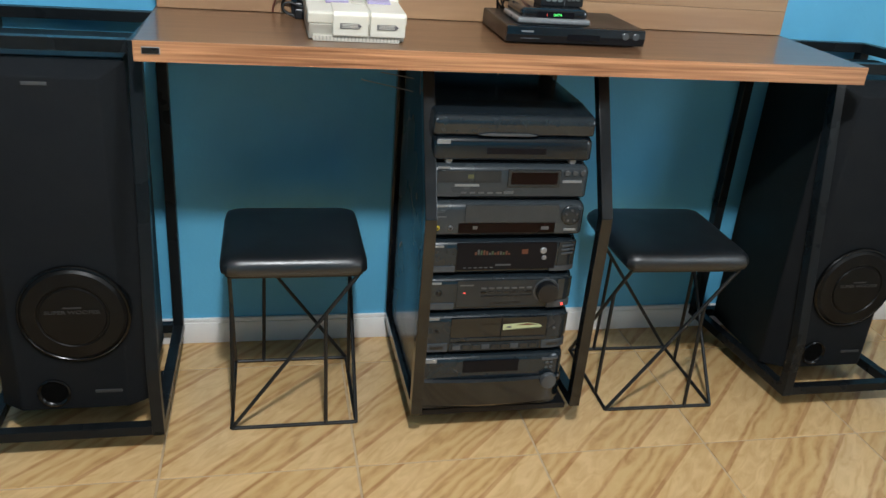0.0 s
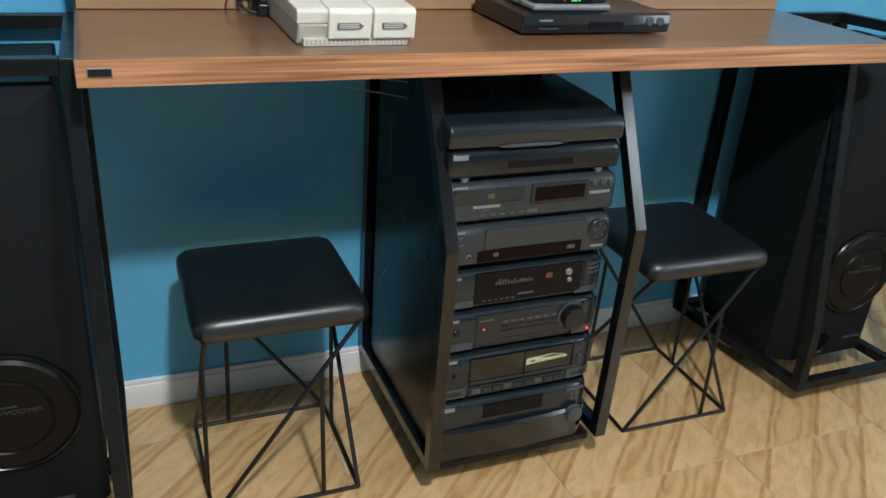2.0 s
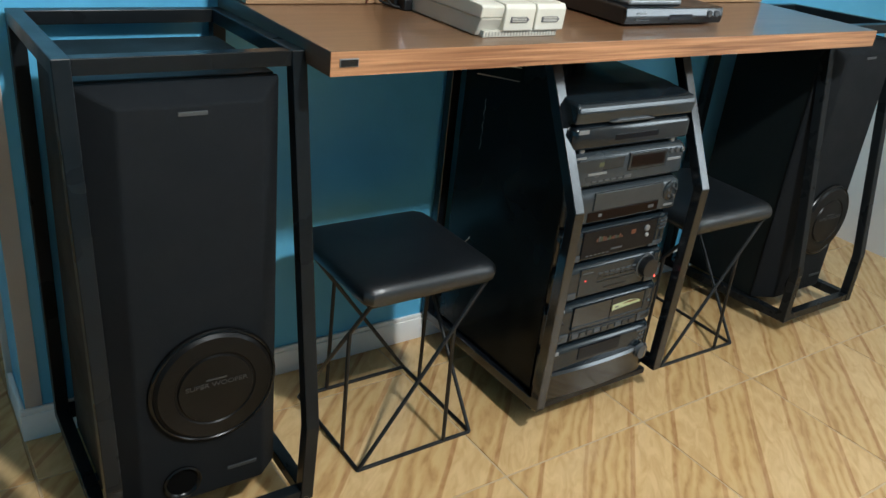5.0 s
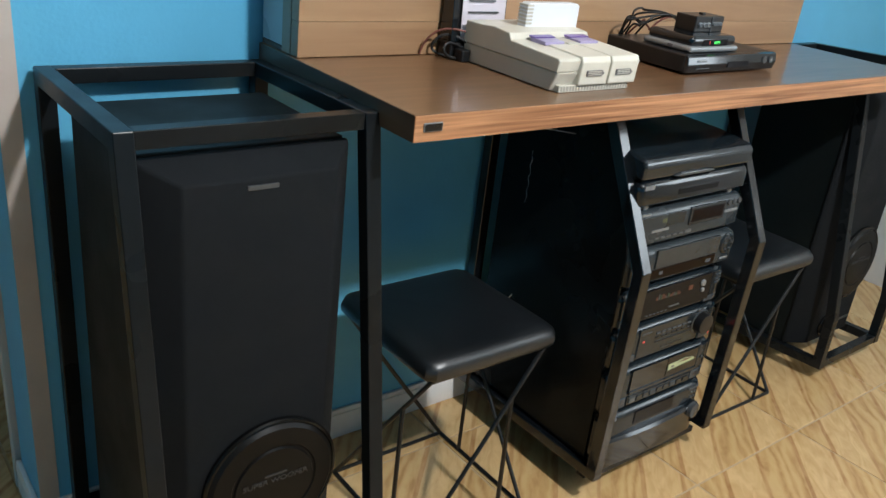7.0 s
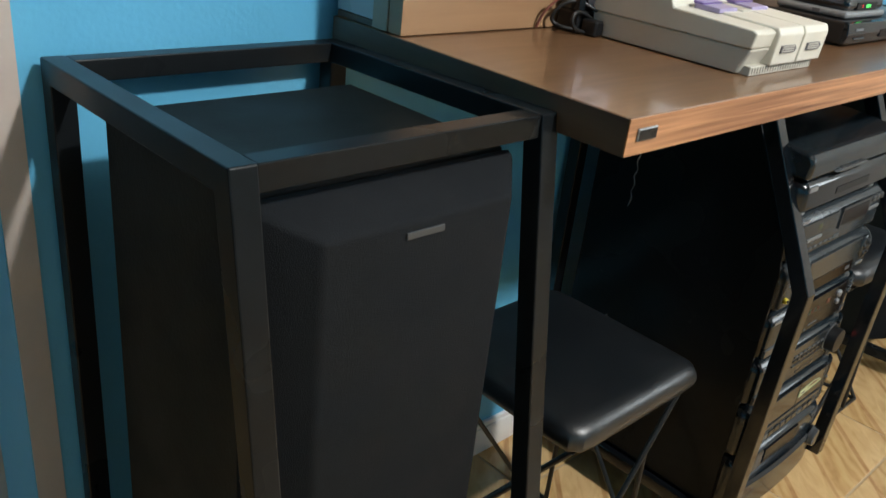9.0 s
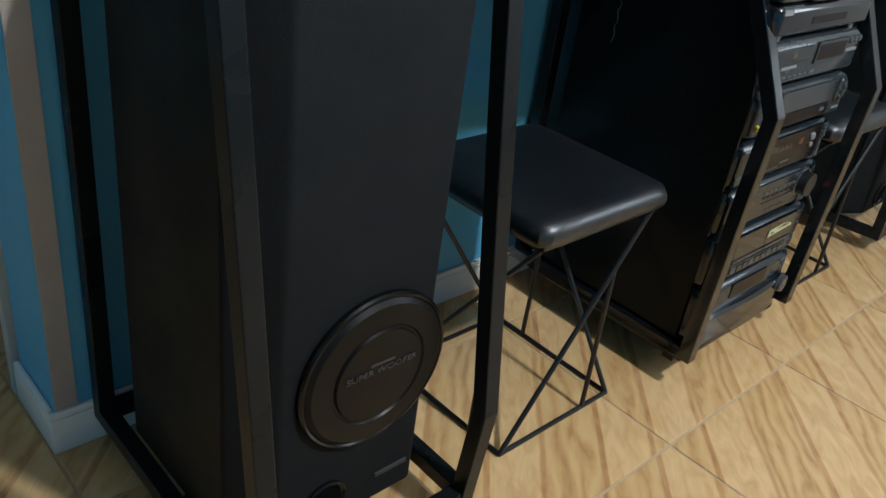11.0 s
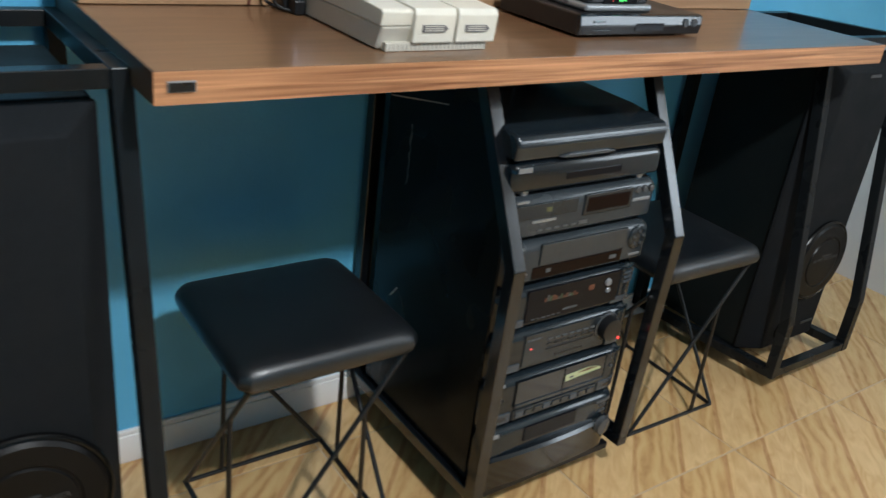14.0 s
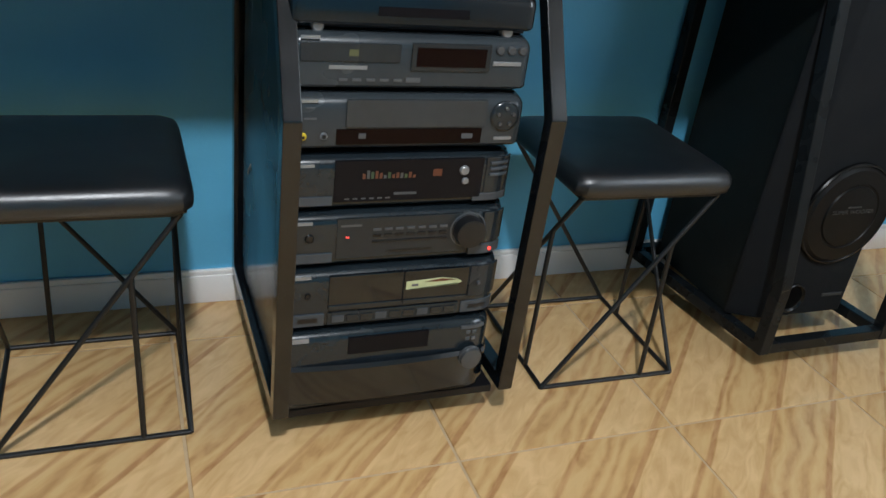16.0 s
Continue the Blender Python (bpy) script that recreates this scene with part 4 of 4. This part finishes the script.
dvd = thing("dvd_player", "slim black disc player lying on the desk", "disc player")
DV0, DV1, DY = -0.050, 0.252, 0.100
part("body", box(DV0, DV1, DY + 0.008, DY + 0.21, T + 0.004, T + 0.038, 0.003), BLACKP, dvd)
part("front_panel", prism([(DY + 0.004, T + 0.004), (DY, T + 0.020), (DY + 0.003, T + 0.036), (DY + 0.012, T + 0.0385), (DY + 0.012, T + 0.004)], DV0 + 0.0005, DV1 - 0.0005, 0.0015), GLOSS, dvd, "glossy front")
part("badge", box(DV0 + 0.03, DV0 + 0.056, DY - 0.0002, DY + 0.003, T + 0.025, T + 0.0285), SILVER, dvd)
part("display", box(DV0 + 0.13, DV0 + 0.2, DY - 0.0004, DY + 0.003, T + 0.012, T + 0.024), SMOKE, dvd)
part("print_bar", box(DV0 + 0.03, DV0 + 0.07, DY + 0.0, DY + 0.003, T + 0.012, T + 0.0135), GREYPRINT, dvd)
for x in (DV1 - 0.045, DV1 - 0.022):
    part("button", lathe([(0.0075, -0.004), (0.0075, 0.002), (0.006, 0.003), (0, 0.003)], x, DY + 0.001, T + 0.024, 20), KNOBGREY, dvd, "round grey button")
for x in (DV0 + 0.03, DV1 - 0.03):
    for y in (DY + 0.04, DY + 0.18):
        part("foot", rod((x, y, T), (x, y, T + 0.0045), 0.008), BLACKP, dvd)

box2 = thing("set_top_box", "small set-top box, black above silver, with lit digits", "set-top box")
B0, B1, BY, BZ = -0.018, 0.128, 0.125, T + 0.0385
part("base", box(B0 - 0.006, B1 + 0.006, BY - 0.004, BY + 0.115, BZ, BZ + 0.012, 0.005, 3), SILVERP, box2, "silver lower shell")
part("top_shell", box(B0, B1, BY, BY + 0.112, BZ + 0.0105, BZ + 0.031, 0.009, 4), GLOSS, box2, "gloss black upper shell")
part("display", box(B0 + 0.035, B0 + 0.115, BY - 0.0008, BY + 0.01, BZ + 0.0125, BZ + 0.0245, 0.0006), SMOKE, box2)
lettering("digit", "1", 0.008, (B0 + 0.056, BY - 0.001, BZ + 0.0185), LEDR, box2)
lettering("digits", "0474", 0.008, (B0 + 0.079, BY - 0.001, BZ + 0.0185), LEDG, box2, wide=1.15)
part("socket", box(B0 - 0.0065, B0 - 0.003, BY + 0.04, BY + 0.052, BZ + 0.003, BZ + 0.009), SLOT, box2)
swb = thing("av_switch_box", "small black switch box with rows of silver jacks", "switch box")
part("body", box(0.035, 0.128, 0.165, 0.215, BZ + 0.0305, BZ + 0.062, 0.002), BLACKP, swb)
for k in range(3):
    part("jack", lathe([(0.0055, -0.002), (0.0055, 0.004), (0.0035, 0.005), (0.003, 0.001), (0, 0.001)], 0.050 + 0.013 * k, 0.165, BZ + 0.045, 16), SILVER, swb, "silver jack")
for k in range(3):
    part("jack", lathe([(0.0042, -0.002), (0.0042, 0.004), (0.0025, 0.005), (0.002, 0.001), (0, 0.001)], 0.095 + 0.010 * k, 0.165, BZ + 0.047, 16), SILVER, swb, "silver jack")
part("divider", box(0.0855, 0.0875, 0.1632, 0.166, BZ + 0.032, BZ + 0.0605), GREYPRINT, swb)
part("switch_button", box(0.075, 0.085, 0.182, 0.192, BZ + 0.061, BZ + 0.066, 0.001), BLACKP, swb)
tangle = thing("signal_cable", "tangle of dark cables behind the set-top box", "cable")
random.seed(5)
for k in range(6):
    pts = [(0.04 + 0.008 * k, 0.214, BZ + 0.045), (0.035, 0.235, BZ + 0.06)]
    pts += [(0.0 + random.uniform(-0.04, 0.03), 0.25 + random.uniform(0, 0.05), T + 0.05 + random.uniform(0, 0.05)) for _ in range(4)]
    pts += [(-0.02 + 0.01 * k, 0.322, T + 0.02), (-0.02 + 0.012 * k, 0.328, T + 0.004)]
    cable("strand", pts, 0.0022, CABLER if k == 2 else CABLE, tangle)

# the desk is not quite level: it rises towards the wall
LEVEL = Matrix.Translation((0, 0, DZ1)) @ pose(0, 0, 0, 0.7, 0, 0) @ Matrix.Translation((0, 0, -DZ1))
for ob in (desk, panel, con, cart, pic, lead, dvd, box2, swb, tangle):
    ob.matrix_basis = LEVEL

# ---- cables under the desk ----
wires = thing("speaker_wire", "thin loose wires hanging under the desk", "wire")
cable("strand", [(-0.33, 0.20, 0.795), (-0.28, 0.2, 0.785), (-0.245, 0.2, 0.778), (-0.218, 0.2, 0.772)], 0.0011, CABLEW, wires)
cable("strand", [(-0.29, 0.2, 0.812), (-0.25, 0.2, 0.806), (-0.217, 0.2, 0.80)], 0.0011, CABLEW, wires)
cable("strand", [(-0.02, 0.42, 0.86), (-0.05, 0.38, 0.845), (-0.09, 0.34, 0.835), (-0.05, 0.32, 0.815)], 0.0014, CABLEW, wires)
cable("strand", [(0.01, 0.30, 0.861), (-0.005, 0.29, 0.84), (-0.008, 0.285, 0.812), (-0.008, 0.285, 0.795)], 0.002, CABLEW, wires)
cable("strand", [(0.02, 0.31, 0.861), (0.005, 0.30, 0.84), (0.003, 0.295, 0.812), (0.004, 0.295, 0.795)], 0.003, CABLE, wires)
side = thing("power_lead", "black lead looping beside the hi-fi stack to the floor", "cable")
cable("lead", [(0.15, 0.36, 0.36), (0.160, 0.30, 0.33), (0.162, 0.22, 0.30), (0.160, 0.2, 0.2), (0.178, 0.26, 0.12), (0.17, 0.34, 0.075)], 0.0035, CABLE, side)
cable("lead", [(0.15, 0.34, 0.44), (0.158, 0.30, 0.40), (0.160, 0.25, 0.25), (0.158, 0.3, 0.1), (0.155, 0.36, 0.0735)], 0.003, CABLE, side)
tag = thing("twisted_wire", "short twisted bare wires hanging beside the rack's side board", "wire")
pts = [(-0.2018 + 0.0006 * math.sin(k * 1.7), 0.322 + 0.005 * math.sin(k * 2.3), 0.70 - 0.010 * k) for k in range(13)]
cable("strand", pts, 0.0013, CABLEC, tag)
cable("strand", [(-0.2018, 0.318, 0.365), (-0.205, 0.325, 0.350), (-0.206, 0.335, 0.342), (-0.204, 0.338, 0.338)], 0.0013, CABLEW, tag)

# ---- floor tiles ----
floor = structure("floor", box(-4.65, RIGHT_X + 0.15, -5.55, 2.75, -0.12, -0.0022), GROUT, "tan tiled floor printed with diagonal wood staves", "floor")
P, G = 0.4205, 0.0054
tile_me = None
for i in range(-10, 5):
    for j in range(-13, 7):
        x, y = 0.079 + P * (i + 0.5), -0.083 + P * (j + 0.5)
        if x - P / 2 > RIGHT_X or x + P / 2 < -4.5 or y + P / 2 < -5.0:
            continue
        if tile_me is None:
            ob = part("tile", box(-P / 2 + G / 2, P / 2 - G / 2, -P / 2 + G / 2, P / 2 - G / 2, -0.008, 0.0, 0.0013, 2), TILE, floor)
            tile_me = ob.data
        else:
            ob = new("tile", tile_me)
            ob.parent = floor
        ob.location = (x, y, 0)
